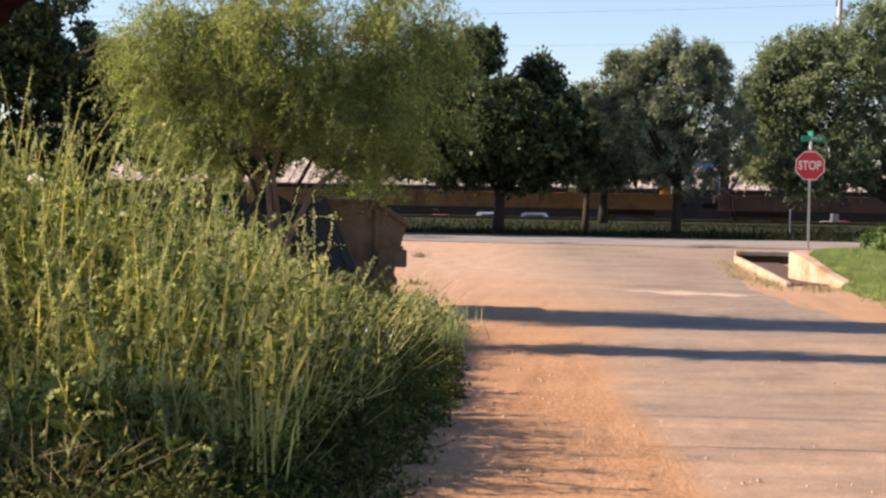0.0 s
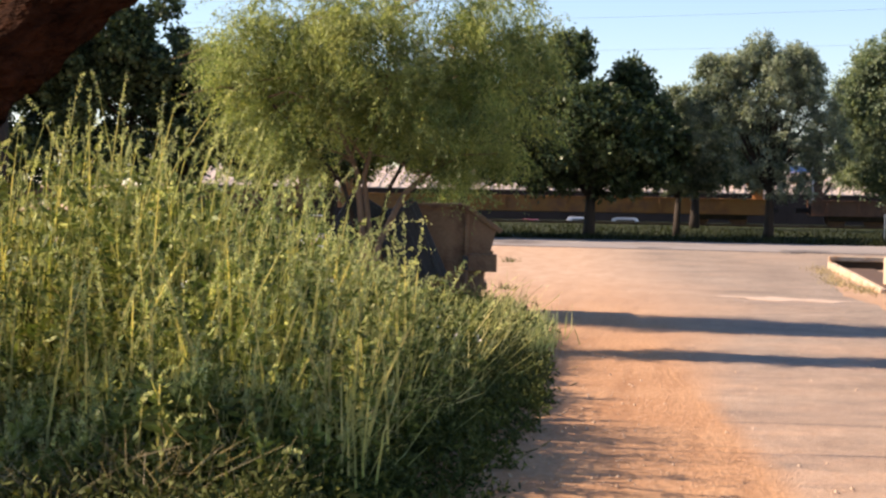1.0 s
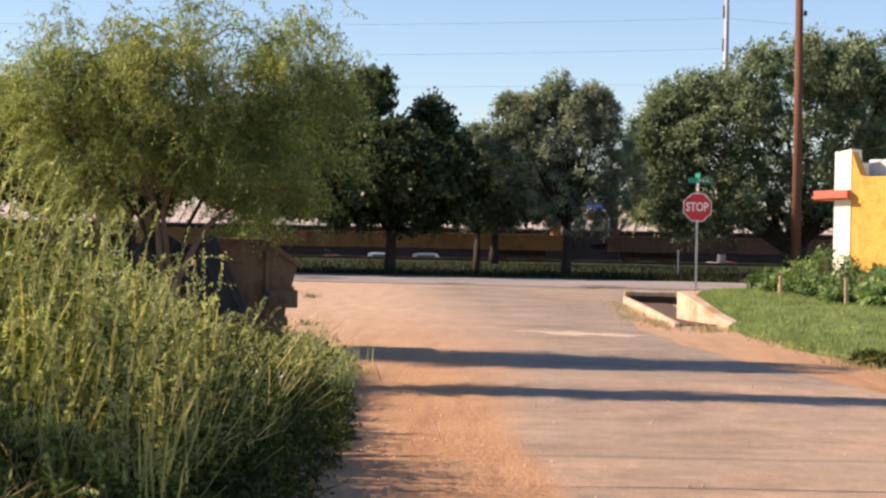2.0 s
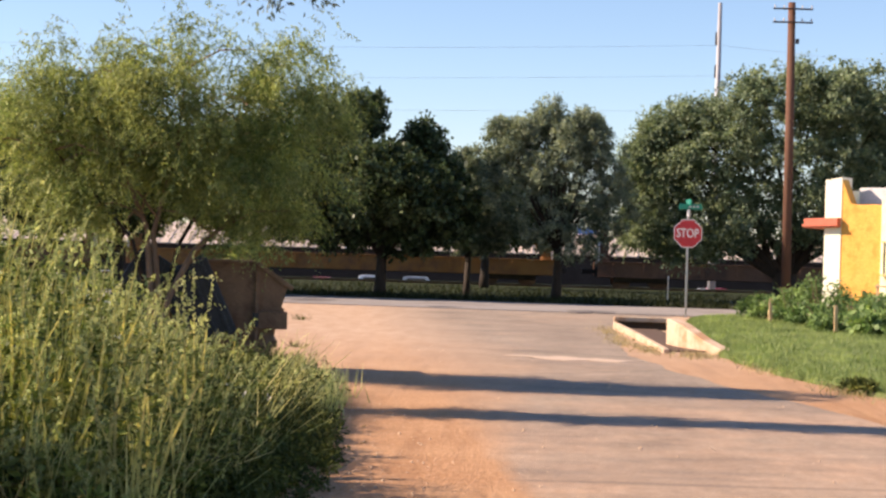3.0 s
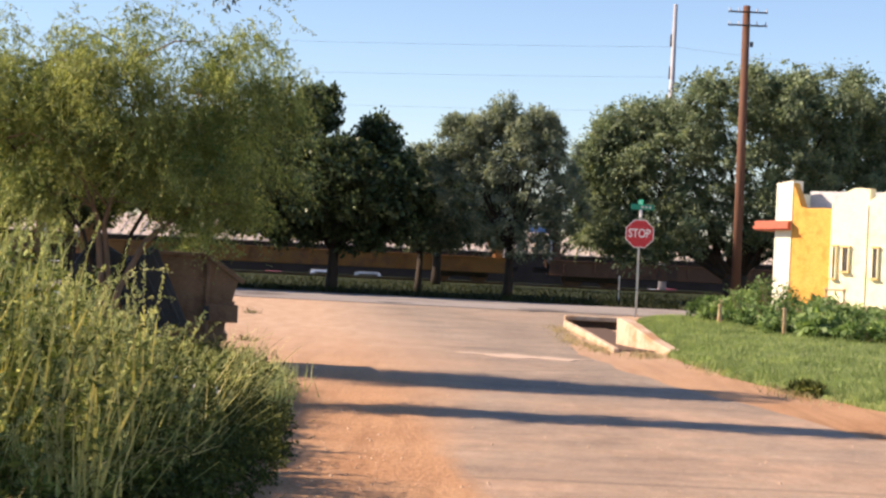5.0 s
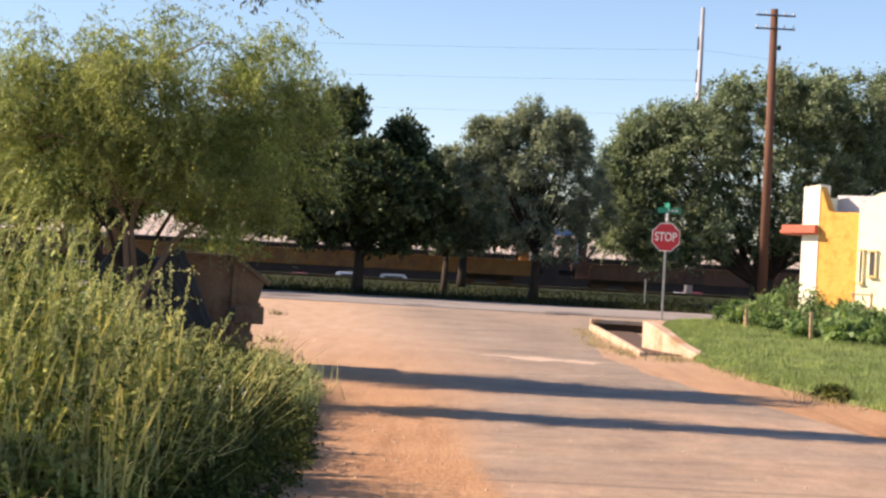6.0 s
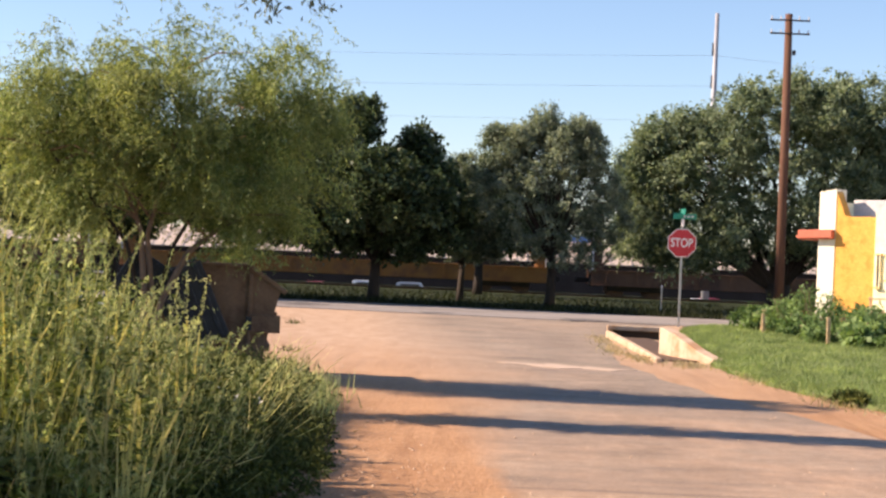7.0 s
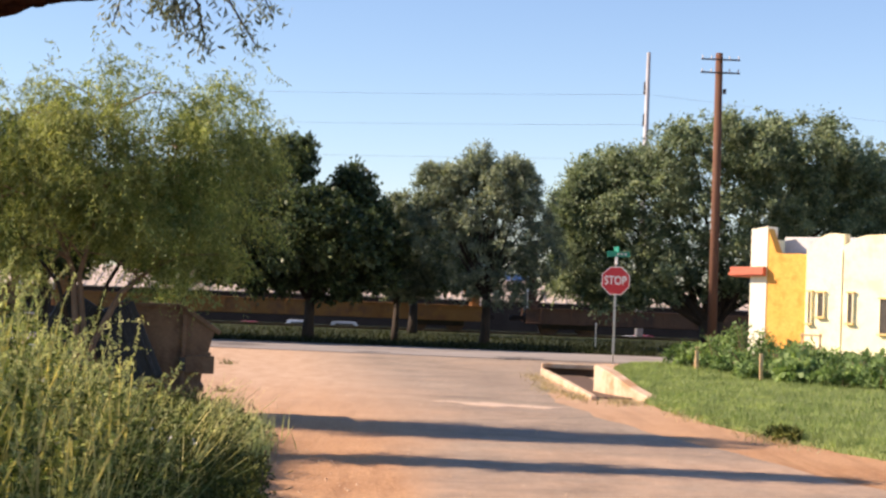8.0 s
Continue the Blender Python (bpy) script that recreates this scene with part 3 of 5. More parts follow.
build_tree("tree", "grey-green oak with ragged top on the verge", (3.0, 62, 0), 0.17, 1.9,
           [(-1.9, 0, 4.1, 1.4, 1.5, 1.3), (-0.4, 0, 5.6, 1.5, 1.5, 1.4), (-0.35, 0.2, 6.75, 0.7, 0.8, 0.75), (-2.2, 0, 6.2, 0.4, 0.5, 0.45), (0.5, 0, 6.2, 0.8, 0.9, 0.6), (-1.3, 0, 6.1, 0.6, 0.8, 0.6), (1.25, 0, 6.4, 0.3, 0.5, 0.4), (1.0, 0, 4.3, 1.5, 1.4, 1.6), (-0.6, 0, 3.0, 1.9, 1.5, 0.9), (-1.9, 0, 5.7, 0.8, 1.0, 0.7), (1.1, 0, 2.7, 1.3, 1.3, 0.8), (1.2, 0, 5.8, 0.7, 0.9, 0.8), (0.2, 0, 2.0, 1.9, 1.3, 0.6), (2.0, 0, 3.4, 0.9, 1.1, 1.1),
            (-0.9, 0.2, 5.2, 1.3, 1.4, 1.3), (0.5, 0, 5.3, 1.5, 1.4, 1.5), (-1.0, 0, 6.1, 0.8, 0.9, 0.6), (1.8, 0, 4.7, 0.8, 1.0, 1.1), (-0.2, -0.5, 4.2, 2.0, 1.4, 1.3), (-2.3, 0, 4.9, 0.6, 0.8, 0.9), (0.9, 0, 6.4, 0.5, 0.7, 0.7)],
           OLIVE_LEAF, 98000, (0.11, 0.05), 50, 0.22, 4, hollow=0.05, scale=0.92)
build_tree("tree", "glossy-leaved tree on the verge, heavy shade put into its leaf colour", (-3.4, 61, 0), 0.2, 1.6,
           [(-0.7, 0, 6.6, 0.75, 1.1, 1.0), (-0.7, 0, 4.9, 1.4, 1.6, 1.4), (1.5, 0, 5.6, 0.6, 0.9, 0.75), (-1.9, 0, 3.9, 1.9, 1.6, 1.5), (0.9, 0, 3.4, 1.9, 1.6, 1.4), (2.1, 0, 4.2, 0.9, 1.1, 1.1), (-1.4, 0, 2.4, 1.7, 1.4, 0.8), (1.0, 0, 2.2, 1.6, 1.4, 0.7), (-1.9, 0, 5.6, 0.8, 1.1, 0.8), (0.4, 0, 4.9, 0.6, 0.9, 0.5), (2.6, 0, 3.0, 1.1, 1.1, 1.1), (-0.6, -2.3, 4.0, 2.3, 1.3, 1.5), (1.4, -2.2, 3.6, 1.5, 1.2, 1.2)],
           SHADED_LEAF, 90000, (0.17, 0.11), 34, 0.34, 5, hollow=0.05, scale=0.92)
build_tree("tree", "small grey-green tree between two larger ones", (-0.3, 64, 0), 0.12, 1.5,
           [(0, 0, 4.5, 1.0, 1.1, 1.2), (0.7, 0, 3.2, 1.3, 1.1, 1.1), (-0.6, 0, 3.1, 1.1, 1.1, 0.9), (0.4, 0, 2.2, 1.4, 1.1, 0.6)], OLIVE_LEAF, 42000, (0.12, 0.06), 46, 0.26, 6, hollow=0.05, scale=0.92)
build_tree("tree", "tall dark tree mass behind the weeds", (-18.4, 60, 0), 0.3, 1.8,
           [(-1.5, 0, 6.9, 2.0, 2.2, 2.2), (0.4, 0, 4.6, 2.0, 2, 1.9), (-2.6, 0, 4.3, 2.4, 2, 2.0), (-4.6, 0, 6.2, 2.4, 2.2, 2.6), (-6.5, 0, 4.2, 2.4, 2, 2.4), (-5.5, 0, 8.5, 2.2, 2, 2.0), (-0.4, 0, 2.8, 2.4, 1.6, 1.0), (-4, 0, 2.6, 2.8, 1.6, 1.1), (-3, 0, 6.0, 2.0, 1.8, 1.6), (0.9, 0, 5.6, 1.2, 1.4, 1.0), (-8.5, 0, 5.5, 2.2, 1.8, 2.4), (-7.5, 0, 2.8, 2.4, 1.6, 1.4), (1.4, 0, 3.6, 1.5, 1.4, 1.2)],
           SHADED_LEAF, 115000, (0.2, 0.13), 28, 0.5, 7, scale=0.92)
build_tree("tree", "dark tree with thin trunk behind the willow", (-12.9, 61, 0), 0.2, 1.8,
           [(0, 0, 5.0, 1.9, 1.8, 1.4), (-1.8, 0, 4.6, 1.9, 1.8, 1.4), (1.7, 0, 4.4, 2.0, 1.8, 1.4), (0.2, 0, 3.2, 2.8, 1.8, 1.2), (-2.4, 0, 3.0, 1.6, 1.5, 1.0), (-0.3, -2.4, 4.0, 2.6, 1.3, 1.4)], SHADED_LEAF, 48000, (0.2, 0.13), 24, 0.5, 8, scale=0.92)
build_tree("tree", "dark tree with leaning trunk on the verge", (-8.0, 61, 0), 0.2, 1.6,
           [(0, 0, 4.8, 1.8, 1.8, 1.6), (-1.8, 0, 4.1, 1.9, 1.8, 1.3), (1.7, 0, 4.4, 1.9, 1.8, 1.7), (0.2, 0, 3.0, 2.8, 1.8, 1.0), (2.3, 0, 3.0, 1.4, 1.4, 1.0), (0.2, -2.4, 3.8, 2.6, 1.3, 1.4)], SHADED_LEAF, 48000, (0.2, 0.13), 24, 0.5, 9, scale=0.92)
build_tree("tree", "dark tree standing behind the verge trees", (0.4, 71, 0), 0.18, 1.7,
           [(-1.8, 0, 3.6, 1.7, 1.5, 1.4), (0.4, 0, 3.9, 1.8, 1.5, 1.4), (2.2, 0, 3.4, 1.5, 1.5, 1.3), (0.2, 0, 2.6, 2.8, 1.4, 0.8)], SHADED_LEAF, 26000, (0.2, 0.13), 24, 0.45, 14)
build_tree("tree", "hazy grey-green tree farther down the street", (23.6, 88, -0.4), 0.3, 2.6,
           [(-2.2, 0, 7.4, 2.4, 2, 2.4), (0.6, 0, 8.2, 2.2, 2, 2.4), (2.6, 0, 7.0, 2.4, 2, 2.4), (0, 0, 4.6, 4.2, 2, 2.0), (-4.0, 0, 4.2, 2.4, 2, 2.2)], OLIVE_LEAF, 34000, (0.22, 0.14), 26, 0.6, 10)


def build_willow():
    base = Vector((-3.9, 20.45, 0))
    tree = thing("willow", "feathery yellow-green willow with thin leaning stems", "tree", base)
    r = random.Random(11)
    stems = [((0, 0, 0), (0.0, 0, 0.9), (-0.08, 0, 1.75), (-0.5, 0.1, 2.7), (-1.0, 0.2, 3.7)), ((0.05, 0.05, 0), (0.08, 0.05, 0.9), (0.0, 0, 1.7), (0.25, 0, 2.7), (0.4, -0.1, 4.0)),
             ((0.1, 0, 0), (0.2, 0, 0.9), (0.5, 0, 1.5), (1.0, 0.1, 1.95), (1.5, 0.1, 2.9)), ((-0.04, 0, 0.9), (-0.25, 0, 1.6), (-0.8, 0.1, 2.2), (-1.5, 0.1, 2.9), (-1.7, 0.1, 3.3)),
             ((0.1, 0.1, 0.8), (0.3, 0.2, 1.6), (0.7, 0.4, 2.4), (1.0, 0.5, 3.2), (1.2, 0.5, 3.9))]
    for s in stems:
        part("stem", tube(s, [0.05, 0.044, 0.034, 0.02, 0.008] if s[0][2] == 0 else [0.03, 0.026, 0.02, 0.012, 0.005], 7, bumpy=0.2), PALE_BARK if s[0][2] == 0 else BARK, tree, smooth=True)
    for _ in range(60):
        s = r.choice(stems)
        k = r.uniform(2.0, 3.9)
        a = Vector(s[int(k)]).lerp(Vector(s[min(4, int(k) + 1)]), k - int(k))
        b = a + Vector((r.uniform(-0.9, 0.9), r.uniform(-0.7, 0.7), r.uniform(-0.1, 0.5)))
        part("branch", tube([a, a.lerp(b, 0.5) + Vector((0, 0, 0.1)), b], [0.018, 0.011, 0.004], 5), PALE_BARK, tree)
    masses = [(-1.0, -0.2, 3.2, 0.85, 0.65, 0.75), (0.0, -0.35, 3.45, 0.9, 0.65, 0.7), (1.0, -0.35, 3.35, 0.85, 0.65, 0.65), (1.65, 0, 3.0, 0.5, 0.6, 0.75), (-1.25, 0.2, 2.45, 0.6, 0.8, 0.6), (-0.35, 0.3, 2.45, 0.8, 0.9, 0.6),
              (0.6, 0.3, 2.55, 0.9, 0.9, 0.6), (1.4, 0.3, 2.2, 0.7, 0.9, 0.65), (0.85, 0.5, 1.8, 0.6, 0.8, 0.4), (1.45, 0.5, 1.75, 0.45, 0.7, 0.4), (-0.85, 0.4, 2.0, 0.6, 0.8, 0.3), (0.3, -0.6, 2.75, 0.6, 0.3, 0.4), (0.75, -0.6, 2.25, 0.5, 0.3, 0.35), (-1.7, 0, 3.0, 0.4, 0.6, 0.6), (2.0, -0.1, 3.2, 0.4, 0.5, 0.5), (1.55, -0.2, 3.55, 0.5, 0.5, 0.35)]
    count, per = 7600, 24
    m = np.array(masses)
    tufts = 210
    tp = rng.choice(len(m), tufts, p=(m[:, 3] * m[:, 5]) / (m[:, 3] * m[:, 5]).sum())
    td = unit(rng.normal(size=(tufts, 3)))
    centre = m[tp, :3] + td * m[tp, 3:] * (0.3 + 0.8 * rng.random((tufts, 1)))
    pick = rng.choice(tufts, count)
    d = unit(td[pick] + 0.7 * rng.normal(size=(count, 3)))
    start = centre[pick] + rng.normal(0, 0.11, (count, 3))
    high = rng.random(count) < 0.05
    start[high, 2] += rng.uniform(0.15, 0.75, high.sum())
    drift = unit(np.stack([d[:, 0] * 0.9 + 0.25 * rng.normal(size=count), d[:, 1] * 0.9 + 0.25 * rng.normal(size=count), 0.35 + 0.3 * rng.normal(size=count)], 1))
    length = 0.2 + 0.38 * rng.random(count)
    t = np.linspace(0.05, 1, per)
    fall = np.array([0, 0, -1.0])
    along = start[:, None] + drift[:, None] * (t * 1.0)[None, :, None] * length[:, None, None] + fall * ((t ** 2)[None, :, None] * length[:, None, None] * 0.88)
    at = along.reshape(-1, 3) + rng.normal(0, 0.012, (count * per, 3))
    way = unit(np.repeat(drift, per, 0) * 0.4 + rng.normal(0, 0.55, (count * per, 3)) + np.array([0, 0, -0.55]))
    quads("crown", leaves(at, way, 0.03 + 0.045 * rng.random(len(at)), 0.010 + 0.008 * rng.random(len(at)), 0.2), WILLOW_LEAF, tree)


build_willow()


def furrowed(points, radii, rings=150, sides=72):
    """A limb with deep bark furrows running along it."""
    pts = [Vector(p) for p in points]
    line, rad = [], []
    for k in range(rings):
        f = k / (rings - 1) * (len(pts) - 1.0001)
        i, u = int(f), f - int(f)
        p0, p1, p2, p3 = (pts[min(max(i + d, 0), len(pts) - 1)] for d in (-1, 0, 1, 2))
        line.append(0.5 * (2 * p1 + (p2 - p0) * u + (2 * p0 - 5 * p1 + 4 * p2 - p3) * u * u + (3 * p1 - p0 - 3 * p2 + p3) * u ** 3))
        rad.append(radii[i] + (radii[min(i + 1, len(radii) - 1)] - radii[i]) * u)
    bm = tube(line, rad, sides)
    bm.verts.ensure_lookup_table()
    for n, v in enumerate(bm.verts):
        k, a = n // sides, 2 * math.pi * (n % sides) / sides
        c = line[k]
        w = 0.5 * noise.noise(Vector((math.cos(a) * 2, math.sin(a) * 2, k * 0.10)))
        ridge = abs(noise.noise(Vector((math.cos(a + w) * 5.0, math.sin(a + w) * 5.0, k * 0.2)))) - 0.2
        fine = noise.noise(Vector((math.cos(a) * 9, math.sin(a) * 9, k * 0.35)))
        lump = noise.noise(Vector((math.cos(a), math.sin(a), k * 0.07 + 5)))
        v.co = c + (v.co - c) * (1 + 0.45 * ridge + 0.08 * fine + 0.06 * lump)
    return bm


def build_mesquite():
    tree = thing("mesquite", "leaning mesquite with furrowed bark darkened for shade and drooping twigs", "tree", (-4.7, 8.0, 0))
    main = [(0, 0, -0.1), (0.22, 0, 0.85), (0.78, 0, 1.66), (1.32, 0, 2.16), (1.95, 0, 2.66), (2.5, 0.05, 2.95), (3.1, 0.16, 3.10), (3.9, 0.5, 3.3), (4.6, 1.2, 3.9)]
    part("trunk", furrowed(main, [0.32, 0.26, 0.215, 0.19, 0.172, 0.15, 0.125, 0.08, 0.03]), RED_BARK, tree, smooth=True)
    limbs = [[(0.5, 0, 1.3), (0.1, -0.3, 2.8), (-0.3, -0.6, 4.2), (-0.4, -0.9, 5.6)], [(2.5, 0.05, 2.95), (2.3, -1.2, 3.7), (2.0, -3.0, 4.7), (1.6, -5.0, 5.2)], [(3.1, 0.2, 3.15), (3.6, -1.5, 3.9), (4.4, -3.6, 4.8), (5.0, -6.0, 5.2)], [(2.5, 0.05, 3.0), (2.7, 0.6, 3.7), (3.0, 1.2, 4.6), (3.1, 1.6, 5.4)], [(0.5, 0, 1.1), (-0.6, 0.3, 2.4), (-1.8, 0.3, 3.8), (-2.4, 0.3, 5)]]
    part("limb", tube([(3.1, 1.6, 5.4), (2.0, 2.3, 5.2), (0.7, 2.75, 4.7), (0.45, 2.7, 3.6), (0.42, 2.6, 2.85)], [0.035, 0.03, 0.024, 0.018, 0.008], 7, bumpy=0.15), RED_BARK, tree, smooth=True)
    for l in limbs:
        part("limb", tube(l, [0.15, 0.1, 0.07, 0.03], 9, bumpy=0.2), RED_BARK, tree, smooth=True)
    r = random.Random(5)
    twigs = [((3.0, 0.6, 3.62), (3.18, 0.9, 3.2), (3.1, 1.0, 2.98)), ((3.1, 0.7, 3.6), (3.4, 1.0, 3.2), (3.5, 1.0, 2.93)), ((3.2, 0.6, 3.6), (3.7, 1.0, 3.15), (3.86, 1.0, 2.9)),
             ((3.3, 0.6, 3.5), (3.55, 1.0, 3.1), (3.6, 1.0, 2.86)), ((3.0, 0.7, 3.7), (3.25, 1.05, 3.3), (3.36, 1.0, 3.04)), ((3.3, 0.7, 3.7), (3.8, 1.05, 3.35), (3.95, 1.0, 3.05)), ((3.2, 0.5, 3.5), (3.42, 0.9, 3.2), (3.44, 1.0, 2.98))]
    at, way = [], []
    for tw in twigs:
        part("twig", tube(tw, [0.012, 0.008, 0.003], 5), BARK, tree)
        a, b, c = map(Vector, tw)
        for k in range(230):
            f = r.uniform(0.15, 1)
            p = a.lerp(b, f).lerp(b.lerp(c, f), f)
            at.append(p + Vector((r.gauss(0, 0.045), r.gauss(0, 0.045), r.gauss(0, 0.04))))
            way.append((r.gauss(0, 0.6), r.gauss(0, 0.6), -0.6))
    # Unseen crown masses, added to block sun and sky above the weeds.
    unseen_canopy = lumps([(-2.2, -1.4, 4.9, 1.3, 0.45, 0.9), (-3.4, -1.4, 5.3, 1.3, 0.5, 1.0), (-0.8, -1.4, 4.6, 1.2, 0.45, 0.7), (-1.7, 0.1, 1.9, 0.8, 0.8, 0.6),
                    (0.8, -2.0, 5.4, 2.0, 1.2, 0.9), (-1.8, -3.0, 5.2, 2.0, 1.6, 1.0), (2.6, -3.6, 5.4, 2.2, 1.8, 0.9), (0.4, -5.2, 5.6, 2.2, 1.8, 0.9), (4.6, -5.6, 5.5, 2.2, 1.8, 0.9), (2.6, -7.2, 5.4, 2.4, 1.8, 0.9), (5.6, -3.2, 5.6, 1.8, 1.5, 0.8)], 40, 0.42, 12)
    q = np.concatenate([leaves(np.array(at), np.array(way), 0.05, 0.014), crown_leaves(unseen_canopy, 85000, 0.14, 0.07, 0.3, 0.2)])
    quads("crown", q, OLIVE_LEAF, tree)


build_mesquite()
build_tree("tree", "small roadside tree whose shade crosses the road", (-7.0, 16.6, 0), 0.10, 2.6,
           [(0.1, 0.05, 4.2, 0.6, 0.4, 0.6), (0.3, -0.05, 5.1, 0.7, 0.5, 0.7), (0.2, -0.1, 5.9, 0.7, 0.35, 0.6), (0.1, -0.15, 6.6, 0.5, 0.2, 0.5)], ELM_LEAF, 5200, (0.12, 0.07), 22, 0.3, 13, hollow=0.2)


# ---- weeds beside the road ----
def weed_edge(y):
    return np.interp(y, [7, 8.6, 11, 14, 16.3, 17.6, 19.5, 21.5], [-1.45, -1.42, -1.32, -1.34, -1.38, -1.5, -2.0, -2.7])


def weed_height(x, y):
    back = (weed_edge(y) - x) * (10.0 / y) ** 1.0
    near = np.interp(y, [8.8, 9.8], [1.0, 0.0])
    thin = 1 - 0.65 * near * np.interp(back, [1.1, 1.9], [0.0, 1.0])
    return thin * np.interp(back, [0, 0.2, 0.5, 1.0, 1.45, 2.0, 2.4, 4], [0.34, 0.62, 0.94, 1.28, 1.55, 1.8, 1.95, 2.0]) * np.interp(y, [7.2, 8.4, 9.6, 12.5, 15, 17, 20], [0.5, 0.72, 1.0, 0.98, 0.82, 0.55, 0.48])


def strips(line, width):
    """Thin crossed ribbons along lines of points (n x k x 3), narrowing upwards."""
    out = []
    k = line.shape[1]
    for s in range(k - 1):
        for side in (np.array([1.0, 0, 0]), np.array([0, 1.0, 0])):
            w0, w1 = width[:, None] * (1 - 0.75 * s / (k - 1)), width[:, None] * (1 - 0.75 * (s + 1) / (k - 1))
            out.append(np.stack([line[:, s] - side * w0, line[:, s] + side * w0, line[:, s + 1] + side * w1, line[:, s + 1] - side * w1], 1))
    return np.concatenate(out)


def weed_plants(feet, heights, nleaf, lean=0.12, thick=0.006, leaf=0.06, branches=5, spike_len=0.13, spike_from=0.9, grains=40):
    """Upright weeds: a stem, side shoots with leaves, and a long narrow seed spike that may bend over."""
    n = len(feet)
    up = np.array([0, 0, 1.0])
    bend = np.stack([rng.normal(0.05, lean, n), rng.normal(0, lean, n), np.zeros(n)], 1)
    t = np.array([0, 0.3, 0.6, 0.85, 1.0])
    def point(f):
        return feet[:, None] + up * (f * heights[:, None])[..., None] + bend[:, None] * (f ** 2 * heights[:, None])[..., None]
    line = point(np.broadcast_to(t, (n, 5)))
    stem = [strips(line, thick * (0.7 + 0.6 * rng.random(n)))]
    shoot_at, shoot_way, shoot_len = [], [], []
    for _ in range(branches):
        f = 0.25 + 0.65 * rng.random((n, 1))
        a = point(f)[:, 0]
        way = rng.normal(size=(n, 3))
        way[:, 2] = 1.1 + 0.4 * rng.random(n)
        way = unit(way)
        l = heights * (0.12 + 0.2 * rng.random(n)) * (1.2 - f[:, 0])
        stem.append(strips(np.stack([a, a + way * l[:, None] * 0.5, a + (way * l[:, None] + up * l[:, None] * 0.15)], 1), np.full(n, thick * 0.45)))
        shoot_at.append(a), shoot_way.append(way), shoot_len.append(l)
    per = max(4, nleaf // (branches + 1))
    groups = []
    for a, way, l in zip(shoot_at, shoot_way, shoot_len):
        g = rng.random((n, per))
        groups.append(a[:, None] + way[:, None] * (g * l[:, None])[..., None])
    f = 0.12 + 0.85 * rng.random((n, per))
    groups.append(point(f))
    at = np.concatenate(groups, 1)
    out = rng.normal(size=at.shape)
    out[..., 2] = 0.45 + 0.5 * rng.normal(size=at.shape[:2])
    out = unit(out)
    size = leaf * (0.45 + 0.8 * rng.random(at.shape[:2]))
    foliage = leaves(at.reshape(-1, 3), out.reshape(-1, 3), size.ravel(), 0.3 * size.ravel())
    m = grains
    g = rng.random((n, m))
    long = (spike_len * (0.5 + rng.random(n)))[:, None]
    droop = (rng.random(n) < 0.35)[:, None] * 0.55
    dirn = unit(up + bend * 3)
    level = unit(np.stack([rng.normal(0.4, 1, n), rng.normal(0, 1, n), np.zeros(n)], 1))
    low = rng.random((n, m)) < (0.0 if spike_from > 0.85 else 0.6)
    head = line[:, 4][:, None] + dirn[:, None] * (g * long)[..., None] + level[:, None] * (g ** 2 * long * droop)[..., None] - up * (g ** 2.5 * long * droop * 0.9)[..., None]
    tip = np.where(low[..., None], point(spike_from + (1 - spike_from) * g), head)
    ways = rng.normal(size=(n, m, 3)) * 0.8 + up
    spike = leaves((tip + rng.normal(0, 0.004, tip.shape)).reshape(-1, 3), ways.reshape(-1, 3), 0.022, 0.008)
    return np.concatenate(stem), foliage, spike


def scatter(n, ylo, yhi, depth, power=1.0):
    y = ylo + (yhi - ylo) * rng.random(n)
    return np.stack([weed_edge(y) - 0.12 - depth * rng.random(n) ** power, y, np.zeros(n)], 1)


def clumped(feet, keep):
    """Thin a scatter into uneven clumps with gaps."""
    v = np.array([noise.noise(Vector((p[0] * 2.2, p[1] * 1.1, 5.0))) for p in feet])
    return feet[v + 0.25 * rng.normal(size=len(feet)) > keep]


feet = np.concatenate([clumped(scatter(1250, 7.7, 13, 3.6), 0.14), clumped(scatter(560, 13, 19.5, 4.6), 0.05), scatter(160, 20.5, 26, 3.0) + np.array([-2.4, 0, 0]), scatter(330, 7.6, 10.0, 2.3, 0.8)])
tall = weed_height(feet[:, 0], feet[:, 1]) * (0.5 + 0.5 * rng.random(len(feet)))
stems, foliage, spikes = weed_plants(feet, tall, 60, thick=0.0085, leaf=0.092)
tagged(quads("weed_stems", stems, WEED_STEM), "yellow-green weed stems crowded beside the road", "weeds", "", "stuff")
tagged(quads("weed_leaves", foliage, WEED_LEAF), "small green weed leaves in a tall roadside thicket", "weeds", "", "stuff")
tagged(quads("weed_spikes", spikes, WEED_SPIKE), "pale seed spikes topping the tall weeds", "weeds", "", "stuff")

